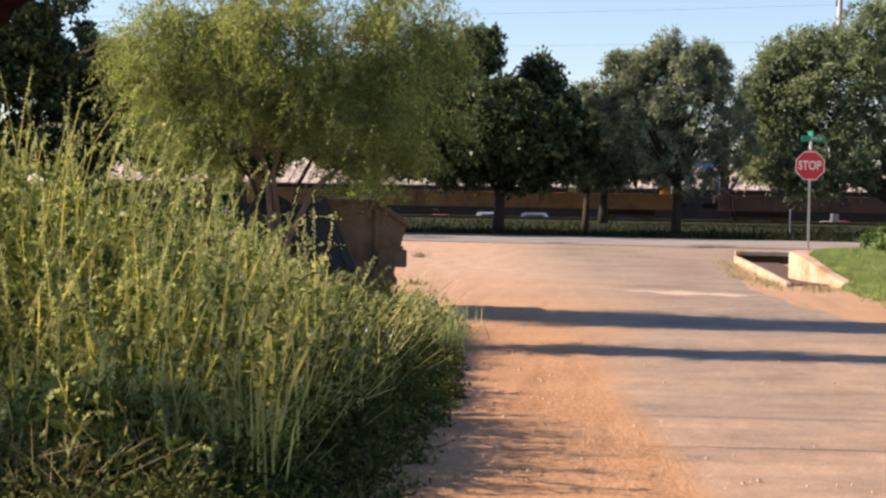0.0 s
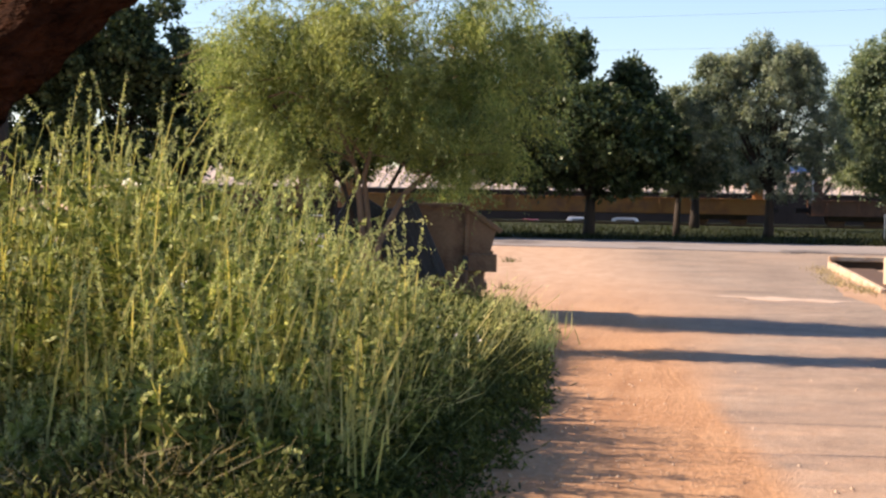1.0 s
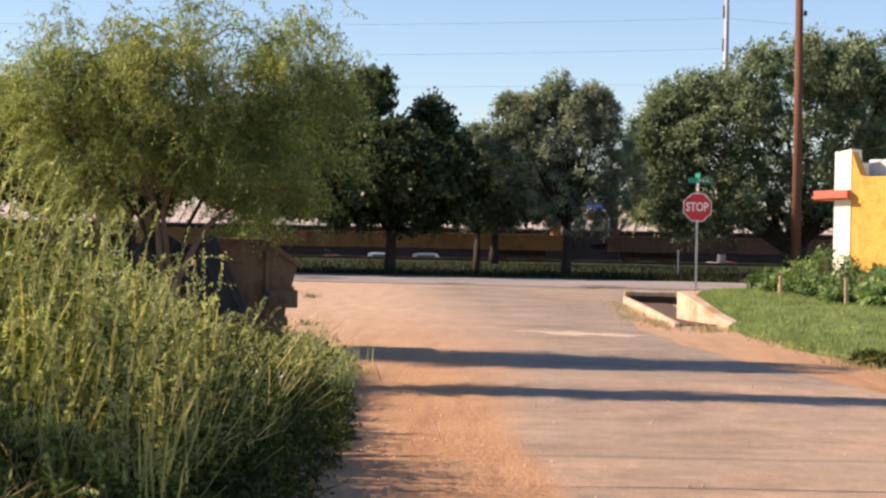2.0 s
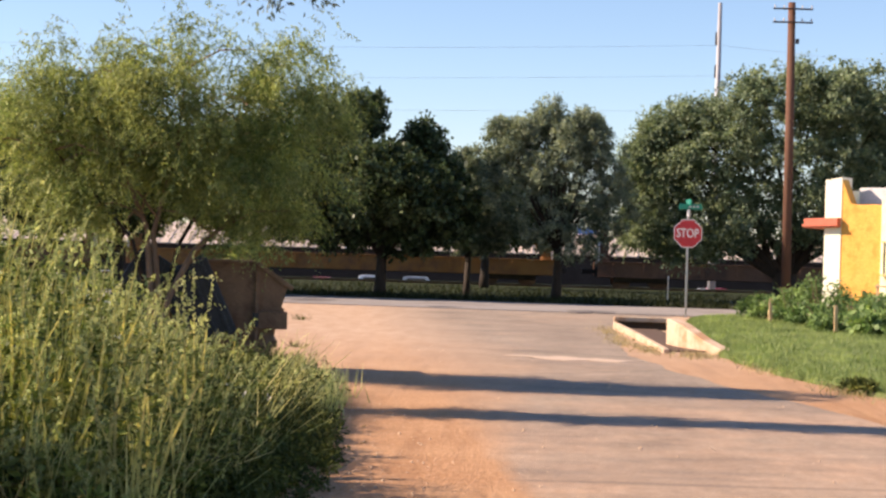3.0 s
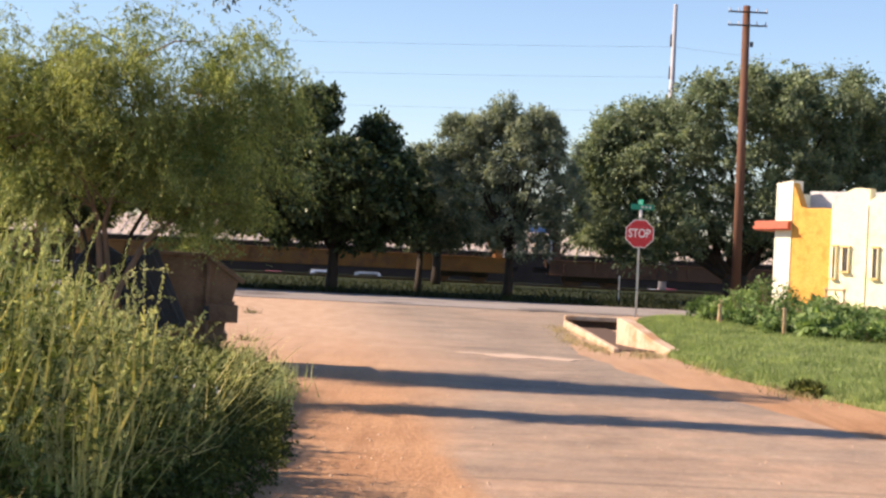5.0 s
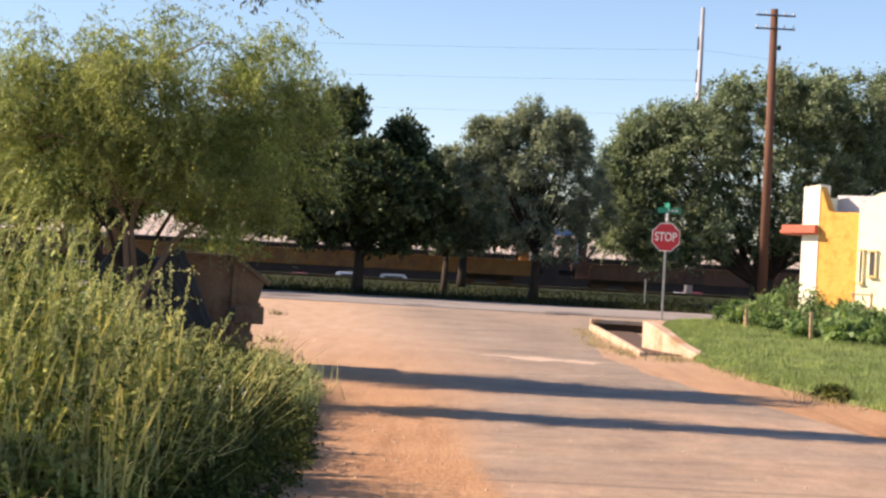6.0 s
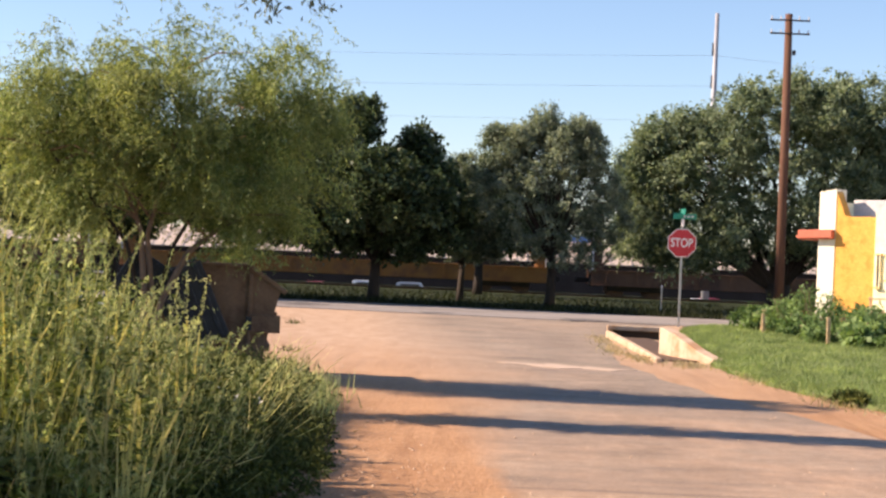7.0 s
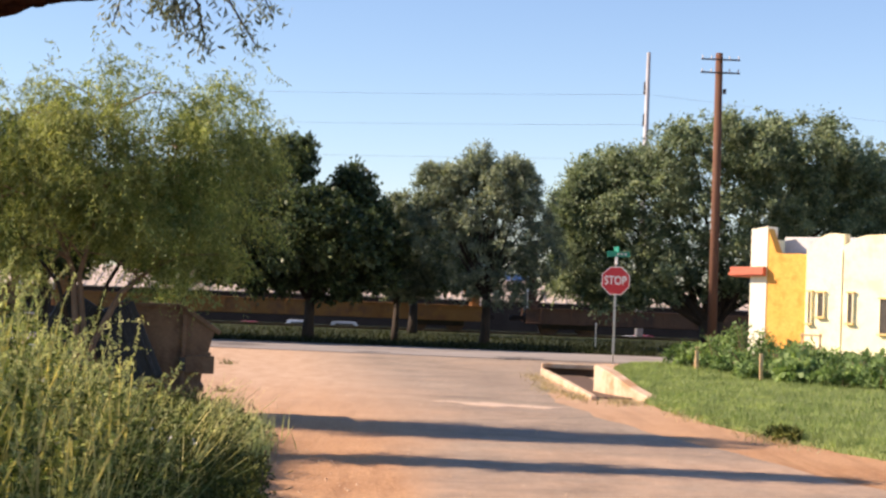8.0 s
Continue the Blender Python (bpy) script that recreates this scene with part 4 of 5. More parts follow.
# single stalks that stand out of the thicket
for k in range(200):
    y = 8.1 + 3.6 * rng.random()
    x = weed_edge(y) - 0.12 - 2.6 * rng.random() ** 1.3
    high = np.array([max(float(weed_height(x, y)) * rng.uniform(0.9, 1.12), rng.uniform(0.75, 1.25) if y < 9.6 else 0.0)])
    if k % 20 == 0:
        high = high * 1.15
    weed = thing("tall_weed", "tall yellow-green weed stalk with bending seed spike", "weed", (x, y, 0), group="tall weeds")
    s, l, p = weed_plants(np.zeros((1, 3)), high, 70, 0.13, 0.0105, 0.055, 4, 0.26, 0.2, 130)
    tagged(quads("stalk", s, WEED_STEM, weed), kind="stuff")
    tagged(quads("leaves", l, WEED_LEAF, weed), kind="stuff")
    tagged(quads("seed_spike", p, WEED_SPIKE, weed), kind="stuff")

# dense yellow tufts of upright stems
for k in range(36):
    near = k >= 30
    y = 8.0 + (1.2 if near else 2.4) * rng.random()
    x = weed_edge(y) - (0.15 + 0.6 * rng.random() if near else 0.35 + 1.5 * rng.random())
    n = 9 if near else 22
    tuft = thing("stalk_tuft", "dense tuft of dry yellow upright stalks", "weed", (x, y, 0), group="yellow tufts")
    f = np.stack([rng.normal(0, 0.11 if near else 0.05, n), rng.normal(0, 0.08, n), np.zeros(n)], 1)
    h = (0.85 if near else float(weed_height(x, y))) * (0.55 + 0.4 * rng.random(n))
    lean = np.stack([rng.normal(0.03, 0.08, n), rng.normal(0, 0.08, n), np.zeros(n)], 1)
    line = np.stack([f, f + np.array([0, 0, 0.5]) * h[:, None] + lean * 0.3, f + np.array([0, 0, 1.0]) * h[:, None] + lean], 1)
    tagged(quads("foliage", strips(line, np.full(n, 0.008)), WEED_STEM, tuft), kind="stuff")

n = 1500
feet = scatter(n, 8.2, 19.5, 2.6, 0.8)
tips = feet + np.stack([rng.normal(0.10, 0.2, n), rng.normal(-0.03, 0.2, n), (0.35 + 0.5 * rng.random(n)) * weed_height(feet[:, 0], feet[:, 1])], 1)
tagged(quads("tall_grass", blades(feet, tips, 0.012), WEED_SPIKE), "tall yellowing grass stems among the weeds", "grass", "", "stuff")
n = 2600
feet = scatter(n, 7.2, 10.5, 2.1, 0.8) - np.array([0.22, 0, 0])
feet[:, 2] = 0.55 * rng.random(n) * weed_height(feet[:, 0], feet[:, 1])
tips = feet + np.stack([rng.normal(0.04, 0.15, n), rng.normal(0, 0.14, n), 0.04 + 0.2 * rng.random(n)], 1)
tagged(quads("dry_straw", blades(feet, tips, 0.007), STRAW), "broken dry straw lying in the weeds", "grass", "", "stuff")

# Dark leaves fill the thicket's base and imitate its shaded gaps.
m = 1250
y = 6.7 + 14 * rng.random(m)
bx = weed_edge(y) - 0.12 + np.interp(y, [8, 10, 13, 15], [-0.16, -0.14, -0.14, -0.05]) + 0.07 * rng.normal(size=m) * (rng.random(m) < 0.5) - 2.6 * rng.random(m) ** 2.0
bush = np.stack([bx, y, np.maximum(np.interp(y, [9, 11], [0.3, 0.6]), np.interp(weed_edge(y) - bx, [0.25, 0.6], [0.62, 0.0]) * np.interp(y, [9, 10.5, 13, 15], [0.9, 1.0, 1.0, 0.7])) * weed_height(bx, y) * rng.random(m), 0.12 + 0.12 * rng.random(m)], 1)
tagged(quads("low_weeds", crown_leaves(bush, 210000, 0.05, 0.018, 0.1, 0.1), BUSH_LEAF), "dense low weeds along the road edge, green darkened for shade", "weeds", "", "stuff")
n = 420
y = 8.0 + 11 * rng.random(n) ** 0.8
feet = np.stack([weed_edge(y) - 0.1 - 0.4 * rng.random(n), y, 0.4 * rng.random(n)], 1)
tips = feet + np.stack([0.1 + 0.12 * rng.normal(size=n), rng.normal(0, 0.14, n), 0.08 + 0.3 * rng.random(n)], 1)
tagged(quads("edge_straw", blades(feet, tips, 0.008), WEED_STEM), "pale bent grass stems leaning out over the dirt", "grass", "", "stuff")
n = 34
feet = scatter(n, 8.6, 13, 2.6)
feet[:, 2] = weed_height(feet[:, 0], feet[:, 1]) * (0.6 + 0.4 * rng.random(n))
petals = leaves(np.repeat(feet, 5, 0) + rng.normal(0, 0.012, (n * 5, 3)), rng.normal(size=(n * 5, 3)) + np.array([0, -0.5, 0.8]), 0.022, 0.016)
tagged(quads("weed_flowers", petals, SIGN_WHITE), "tiny white flowers dotted through the weeds", "flowers", "", "stuff")
# Dark leaf mat added over the dirt to stand in for deeper shadow.
m = 520
ym = 6.8 + 8.5 * rng.random(m) ** 1.1
xm = weed_edge(ym) - 0.15 + np.interp(ym, [7, 8.5, 9.5, 12, 14, 15.5], [0.8, 0.7, 0.58, 0.5, 0.45, 0.25]) * rng.random(m) ** 2.6
mat = np.stack([xm, ym, 0.02 + 0.1 * rng.random(m) * np.interp(xm - weed_edge(ym), [0, 0.5], [1.0, 0.2]), 0.05 + 0.06 * rng.random(m)], 1)
tagged(quads("shade_leaf_mat", crown_leaves(mat, 42000, 0.045, 0.016, 0.1, 0.1), BUSH_LEAF), "dark leaf mat added to deepen the thicket shade on the dirt", "weeds", "", "stuff")
m = 240
yb = rng.uniform(10, 20, m)
xb = weed_edge(yb) - 1.4 - 3.4 * rng.random(m)
back = np.stack([xb, yb, 0.8 * weed_height(xb, yb) * rng.random(m), 0.22 + 0.2 * rng.random(m)], 1)
tagged(quads("weed_mass", crown_leaves(back, 46000, 0.075, 0.03, 0.1, 0.2), WEED_LEAF), "mass of green weeds filling the field", "weeds", "", "stuff")


# sparse grass on the dirt beside the culvert, the lawn and the dumpster
def dirt_grass(name, label, boxes, n, high, material):
    pick = rng.choice(len(boxes), n)
    bx = np.array(boxes)[pick]
    f = np.stack([bx[:, 0] + bx[:, 1] * rng.normal(size=n), bx[:, 2] + bx[:, 3] * rng.normal(size=n), np.zeros(n)], 1)
    t = f + np.stack([rng.normal(0, 0.05, n), rng.normal(0, 0.05, n), high * (0.4 + 0.8 * rng.random(n))], 1)
    tagged(quads(name, blades(f, t, 0.012), material), label, "grass", "", "stuff")


dirt_grass("edge_grass", "thin dry grass growing through the dirt by the culvert", [(2.8, 0.14, 34.5, 1.2), (2.75, 0.16, 31.0, 1.0), (2.95, 0.12, 28.6, 0.6), (3.6, 0.2, 27.3, 0.4), (4.2, 0.15, 24.5, 0.8), (4.6, 0.2, 20.6, 0.6)], 1500, 0.08, STRAW)
dirt_grass("verge_tuft", "small green tufts beside the dumpster on the dirt", [(-3.7, 0.1, 36.5, 0.15), (-2.75, 0.07, 26.5, 0.15), (-2.45, 0.06, 23.6, 0.12)], 150, 0.11, BUSH_LEAF)
# Sprouts added where the weeds' shadow falls, to darken the dirt.
dirt_grass("shade_sprouts", "low dark sprouts added to deepen the shade on the dirt", [(-1.12, 0.14, 9.0, 0.5), (-1.08, 0.13, 10.2, 0.5), (-1.12, 0.12, 11.4, 0.6), (-1.15, 0.12, 12.8, 0.6), (-1.18, 0.1, 14.2, 0.6)], 160, 0.03, BUSH_LEAF)
dirt_grass("roadside_grass", "low sunlit yellow grass spilling over the road edge", [(-1.62, 0.16, 17.2, 0.7), (-1.5, 0.12, 15.8, 0.5), (-2.0, 0.15, 18.9, 0.5)], 2200, 0.3, WEED_SPIKE)


# ---- dumpster ----
def build_dumpster():
    d = thing("dumpster", "rusty tan steel dumpster with open black plastic lids", "dumpster", (-3.14, 20.9, 0), 8.5)
    side = [(-0.72, 0.1), (0.62, 0.1), (0.70, 0.55), (0.80, 0.95), (0.83, 1.06), (0.42, 1.34), (-0.4, 1.34), (-0.8, 1.05)]
    part("body", prism(side, 1.15), DUMP_PAINT, d)
    part("rim", box((0.58, 1.23, 0.06), (0.66, 0.575, 1.215), (0, 34.3, 0), 0.012), DUMP_PAINT, d, "raised steel rim along the sloping top")
    part("rim", box((0.84, 1.23, 0.05), (0.0, 0.575, 1.365), (0, 0, 0), 0.012), DUMP_PAINT, d)
    for y in (-0.03, 1.18):
        part("fork_pocket", box((0.36, 0.10, 0.22), (0.66, y, 0.66), bevel=0.012), DUMP_PAINT, d)
        # Solid black block imitates the shaded hole of the fork pocket.
        part("pocket_mouth_shade", box((0.07, 0.12, 0.17), (0.45, y, 0.66)), BLACK_PLASTIC, d, "black block standing in for shade in the fork pocket mouth")
    part("stiffener", box((0.05, 0.05, 1.15), (0.46, -0.03, 0.68), bevel=0.008), DUMP_PAINT, d)
    part("stiffener", box((0.05, 0.05, 1.15), (-0.38, -0.03, 0.68), bevel=0.008), DUMP_PAINT, d)
    part("bumper", box((0.10, 1.0, 0.09), (0.68, 0.575, 0.36), bevel=0.015), DUMP_PAINT, d, "dented steel bumper bar")
    for x in (-0.55, 0.5):
        for y in (0.15, 1.0):
            part("skid", box((0.16, 0.2, 0.11), (x, y, 0.055), bevel=0.01), DARK_STEEL, d)
    for x, y, z, w, h, a in ((-0.27, -0.12, 0.83, 0.66, 1.0, -24), (-0.98, -0.05, 0.98, 0.55, 1.0, 32)):
        lid = part("lid", box((w, 0.04, h), (x, y, z), (0, a, 0), 0.012), BLACK_PLASTIC, d, "black ribbed plastic lid hanging open")
        for k in range(4):
            off = (k - 1.5) * w / 4.2
            part("lid_rib", box((0.05, 0.03, h * 0.92), (x + off * math.cos(radians(a)), y - 0.03, z - off * math.sin(radians(a))), (0, a, 0), 0.008), BLACK_PLASTIC, lid)
    part("lid", box((0.9, 1.0, 0.04), (-0.62, 0.6, 1.22), (0, -28, 0), 0.012), BLACK_PLASTIC, d)


build_dumpster()


# ---- culvert ----
def build_culvert():
    c = thing("culvert", "weathered concrete culvert inlet with sloping wing walls", "culvert", (0, 0, 0))
    def wall(name, line, thick, low=-0.25, label=""):
        bm = bmesh.new()
        rows = []
        for x, y, z in line:
            rows.append([bm.verts.new(p) for p in ((x, y, low), (x + thick, y, low), (x + thick, y, z), (x, y, z))])
        for a, b in zip(rows, rows[1:]):
            for k in range(4):
                bm.faces.new((a[k], a[(k + 1) % 4], b[(k + 1) % 4], b[k]))
        bm.faces.new(rows[0])
        bm.faces.new(rows[-1][::-1])
        bmesh.ops.recalc_face_normals(bm, faces=bm.faces)
        bmesh.ops.bevel(bm, geom=bm.edges[:], offset=0.02, segments=1, affect="EDGES")
        part(name, bm, CONCRETE, c, label)
    wall("kerb_wall", [(3.04, 36.9, 0.14), (3.1, 32.5, 0.12), (3.14, 28.0, 0.08)], 0.11)
    wall("wing_wall", [(3.46, 30.4, 0.5), (3.6, 29.5, 0.42), (3.84, 28.7, 0.22), (4.15, 28.0, 0.05)], 0.22)
    part("headwall", box((1.25, 0.22, 0.1), (3.66, 36.6, 0.22), bevel=0.02), CONCRETE, c, "lintel slab over the dark inlet")
    # Bed and back slab are painted dark in place of a shaded opening.
    part("apron", box((0.75, 8.0, 0.1), (3.6, 32.5, -0.02), bevel=0.02), INLET_SHADE, c, "bed inside the inlet, painted dark for shade")
    part("inlet_back", box((1.15, 0.1, 0.4), (3.68, 36.75, 0.02)), INLET_SHADE, c, "dark slab standing in for the shaded inlet opening")


build_culvert()


# ---- street furniture ----
def octagon(radius, depth, y):
    return prism([(radius * math.cos(radians(22.5 + 45 * k)), radius * math.sin(radians(22.5 + 45 * k))) for k in range(8)], depth, (0, y, 0))


def lettering(name, text, size, material, parent, at):
    cu = bpy.data.curves.new(name, "FONT")
    cu.body, cu.size, cu.align_x, cu.align_y, cu.extrude = text, size, "CENTER", "CENTER", 0.002
    cu.offset = 0.006
    tmp = new(name, cu)
    tmp.matrix_world = pose(0, 0, 0, 90, 0, 0)
    me = bpy.data.meshes.new_from_object(tmp.evaluated_get(bpy.context.evaluated_depsgraph_get()))
    bpy.data.objects.remove(tmp)
    me.materials.append(material)
    ob = new(name, me)
    ob.parent, ob.matrix_local = parent, pose(*at, 90, 0, 0) @ Matrix.Diagonal((0.76, 1, 1, 1))
    return ob


def build_stop_sign():
    s = thing("stop_sign", "red octagonal stop sign on a thin steel post", "traffic sign", (5.62, 45.0, 0.0))
    part("post", box((0.055, 0.04, 3.1), (0, 0.03, 1.55), bevel=0.006), STEEL, s)
    plate = part("plate", octagon(0.405, 0.004, -0.004), SIGN_WHITE, s, "white-edged red octagonal plate")
    plate.location = (0, 0, 2.22)
    part("face", octagon(0.380, 0.004, -0.009), SIGN_RED, plate)
    lettering("legend", "STOP", 0.325, SIGN_WHITE, plate, (-0.01, -0.0115, 0))
    blade = part("street_name_blade", box((0.62, 0.012, 0.15), (0.05, 0, 2.93), (0, 0, 4), 0.004), SIGN_GREEN, s, "green street name blade")
    for k in range(5):
        part("letter_bar", box((0.06, 0.004, 0.06), (-0.16 + 0.1 * k, -0.011 + 0.007 * (0.05 - 0.1 + 0.1 * k), 2.93), (0, 0, 4)), ALU, blade)
    part("street_name_blade", box((0.012, 0.62, 0.15), (0, 0.05, 3.05), (0, 0, 4), 0.004), SIGN_GREEN, s)
    part("bracket", rod(0.035, (0, 0.0, 2.66), (0, 0.0, 2.86), 8), SIGN_WHITE, s, "pale cap bracket")


build_stop_sign()
post = thing("marker_post", "thin grey steel marker post across the street", "post", (6.39, 56, 0.0))
part("post", box((0.04, 0.03, 0.95), (0, 0, 0.475), bevel=0.005), STEEL, post)
part("cap", box((0.055, 0.035, 0.10), (0, -0.01, 0.9), bevel=0.005), ALU, post)


def build_utility_pole():
    p = thing("utility_pole", "tall brown wooden utility pole with short crossarms", "utility pole", (10.2, 56, 0))
    part("pole", tube([(0.05, 0, -0.2), (0.03, 0, 5), (-0.02, 0, 10.07)], [0.165, 0.145, 0.12], 14, bumpy=0.05), POLE_WOOD, p, smooth=True)
    for z in (9.4, 9.84):
        arm = part("crossarm", box((1.3, 0.07, 0.05), (0, -0.17, z), bevel=0.008), DARK_STEEL, p)
        for x in (-0.6, -0.3, 0.3, 0.6):
            part("insulator", rod(0.03, (x, -0.17, z + 0.025), (x, -0.17, z + 0.13), 8, 0.02), ALU, arm)
    part("bracket", box((0.1, 0.12, 0.16), (0.19, 0, 8.8), bevel=0.01), DARK_STEEL, p)


build_utility_pole()


def build_mast():
    m = thing("transmission_pole", "slender grey transmission pole beyond the trees", "utility pole", (16.75, 120, -2.3))
    part("pole", tube([(0, 0, -0.65), (0, 0, 10), (0.02, 0, 21.9)], [0.3, 0.24, 0.14], 12), WIRE, m, smooth=True)
    for z in (16.6, 18.9, 14.3):
        part("insulator", rod(0.07, (-0.2, 0, z), (-0.2, 0, z + 0.9), 8, 0.05), DARK_STEEL, m)
    for z, drop in ((18.9, 0.5), (16.75, 0.5), (14.3, 0.4)):
        w = thing("power_line", "thin overhead power line against the sky", "cable", (0, 0, 0), group="power lines")
        pts = [(16.75 - 110 * k / 24, 120, z - 2.3 - 4 * drop * (k / 24) * (1 - k / 24) * 2.4) for k in range(25)]
        pts2 = [(16.75 + 90 * k / 16, 120 + 25 * k / 16, z - 2.3 - 4 * drop * (k / 16) * (1 - k / 16) * 2) for k in range(17)]
        part("span", tube(pts, [0.009] * 25, 4), WIRE, w)
        part("span", tube(pts2, [0.009] * 17, 4), WIRE, w)


build_mast()


# ---- stucco building ----
def build_house():
    h = thing("stucco_building", "small cream and orange stucco building with stepped parapets", "building", (8.72, 42.6, 0.0), -42)
    def wavy(x0, x1, z, step, seed):
        pts = [(x0, 0.1), (x1, 0.1)]
        n = 14
        for k in range(n + 1):
            f = 1 - k / n
            pts.append((x0 + (x1 - x0) * f, z + step(f) + 0.02 * noise.noise(Vector((f * 6, seed, 0)))))
        return pts
    # corner tower
    part("wall", prism(wavy(0, 0.46, 3.62, lambda f: 0.08 * f, 1), 0.5), WHITE_STUCCO, h, "whitewashed stucco corner pier")
    part("wall", prism(wavy(0.462, 1.6, 3.02, lambda f: 0.62 * max(0, 1 - f * 4.5), 2), 0.3, (0, 0.02, 0)), ORANGE, h, "orange stucco front panel")
    part("wall", prism(wavy(1.602, 2.6, 3.1, lambda f: 0.42 * math.sin(min(1, f * 1.5) * 1.57), 3), 0.3, (0, -0.06, 0)), CREAM, h, "cream stucco panel with a curved parapet")
    part("wall", prism(wavy(2.602, 5.6, 3.2, lambda f: 0.3 * math.sin(min(1, f * 4) * 1.57), 4), 0.3, (0, -0.12, 0)), CREAM, h)
    part("wall", box((0.3, 9.0, 3.4), (0.15, 5.0, 1.7)), CREAM, h, "cream side wall")
    part("wall", box((0.3, 9.0, 3.2), (5.45, 5.0, 1.6)), CREAM, h)
    part("wall", box((5.0, 0.3, 3.2), (2.8, 9.4, 1.6)), CREAM, h)
    part("roof", box((5.0, 9.0, 0.15), (2.8, 4.8, 3.12), (3, 0, 0), 0.02), GREY_ROOF, h, "grey sloping felt roof behind the parapet")
    part("parapet", box((2.2, 0.22, 0.42), (1.6, 0.9, 3.26), (0, 0, 0), 0.03), GREY_ROOF, h)
    awning = part("awning", box((0.95, 0.9, 0.24), (-0.02, 0.28, 2.55), (0, -2, 0), 0.02), RED_TRIM, h, "faded red awning over the corner")
    part("fascia", box((0.99, 0.04, 0.06), (-0.02, -0.19, 2.5), (0, -2, 0)), RED_TRIM, awning)
    for x, w, z, hh in ((1.74, 0.05, 1.7, 0.75), (2.04, 0.13, 1.78, 0.56), (2.86, 0.10, 1.72, 0.7), (3.85, 0.4, 1.55, 0.8)):
        win = part("window", box((w, 0.05, hh), (x, -0.075 if x < 2.6 else -0.135, z)), DARK_GLASS, h, "narrow dark window")
        for dx in (-w / 2 - 0.02, w / 2 + 0.02):
            part("frame", box((0.03, 0.07, hh + 0.06), (x + dx, -0.09 if x < 2.6 else -0.15, z), bevel=0.006), CREAM, win)
        part("sill", box((w + 0.12, 0.12, 0.05), (x, -0.1 if x < 2.6 else -0.16, z - hh / 2 - 0.03), bevel=0.008), WOOD_TRIM, win)
        part("lintel", box((w + 0.12, 0.1, 0.05), (x, -0.09 if x < 2.6 else -0.15, z + hh / 2 + 0.03), bevel=0.008), WOOD_TRIM, win)
    part("downpipe", rod(0.02, (2.6, -0.13, 0.1), (2.6, -0.13, 3.1), 8), CREAM, h)


build_house()


# ---- garden ----
def build_shrub(at, size, count, leaf, label, seed):
    s = thing("garden_shrub", label, "shrub", at, group="garden plants")
    r = random.Random(seed)
    for _ in range(5):
        tipx, tipy = r.uniform(-0.5, 0.5) * size[0], r.uniform(-0.5, 0.5) * size[1]
        part("stem", tube([(0, 0, 0), (tipx * 0.6, tipy * 0.6, size[2] * 0.45), (tipx, tipy, size[2] * 0.9)], [0.018, 0.012, 0.005], 5), PALE_BARK, s)
    c = lumps([(0, 0, size[2] * 0.5, size[0] * 0.5, size[1] * 0.5, size[2] * 0.42)], 22, min(size) * 0.22, seed)
    quads("foliage", crown_leaves(c, count, leaf[0], leaf[1], 0.1, 0.25), GARDEN_LEAF if leaf[0] > 0.12 else SHRUB_LEAF, s)


r = random.Random(21)
bed = [(7.3, 42.5, 0.62), (6.95, 41.0, 0.5), (7.5, 40.2, 0.72), (7.9, 41.6, 0.95), (8.0, 39.0, 1.15), (7.35, 38.0, 0.7), (8.3, 37.4, 0.75), (7.5, 36.0, 0.62), (8.5, 36.2, 0.72), (8.1, 34.8, 0.58), (8.8, 35, 0.7), (7.9, 33.4, 0.5),
       (8.6, 33.2, 0.55), (9.2, 33.8, 0.62), (8.4, 32.2, 0.45), (9.1, 32.4, 0.55), (8.9, 31.3, 0.5), (9.6, 31.9, 0.6), (9.4, 36.8, 0.72), (9.9, 35.2, 0.68), (10.3, 33.4, 0.62), (9.2, 38.6, 0.75), (10.2, 37.0, 0.7), (10.8, 35.4, 0.7), (7.3, 34.6, 0.42)]
for k, (x, y, z) in enumerate(bed):
    big = k > 8 and k % 2 == 1
    build_shrub((x, y, 0.16), (r.uniform(0.8, 1.2), r.uniform(0.9, 1.3), z * r.uniform(0.8, 1.1)), 800 if big else 1300, (0.16, 0.1) if big else (0.10, 0.045),
                "leafy garden plant with broad pale green leaves" if big else "bushy green garden shrub on the lawn edge", 40 + k)
for x, y, z in ((7.02, 40.3, 0.55), (7.2, 40.9, 0.55), (7.75, 39.2, 0.62), (7.22, 33.9, 0.62), (7.12, 41.5, 0.5), (6.85, 39.2, 0.5)):
    s = thing("garden_stake", "short raw wooden stake in the garden bed", "stake", (x, y, 0.1), group="garden stakes")
    part("stake", box((0.07, 0.05, z), (0, 0, z / 2), (0, r.uniform(-3, 3), 0), 0.006), STAKE_WOOD, s)


frame_stand = thing("garden_trellis", "small weathered wooden trellis among the garden plants", "trellis", (9.2, 38.0, 0.12), -20)
for x in (-0.2, 0.2):
    part("upright", box((0.05, 0.04, 1.0), (x, 0, 0.5), bevel=0.006), STAKE_WOOD, frame_stand)
for z in (0.35, 0.65, 0.95):
    part("slat", box((0.5, 0.03, 0.04), (0, -0.035, z), bevel=0.005), STAKE_WOOD, frame_stand)
# Dark tuft added in place of the shadowy hollow at the lawn edge.
tuft = thing("lawn_shade_tuft", "dark leaf tuft standing in for a shadowy hollow at the lawn edge", "weed", (4.72, 20.7, 0.03))
quads("foliage", crown_leaves(lumps([(0, 0, 0.03, 0.18, 0.5, 0.04)], 14, 0.06, 77), 1600, 0.09, 0.03, 0.1, 0.2), BUSH_LEAF, tuft)


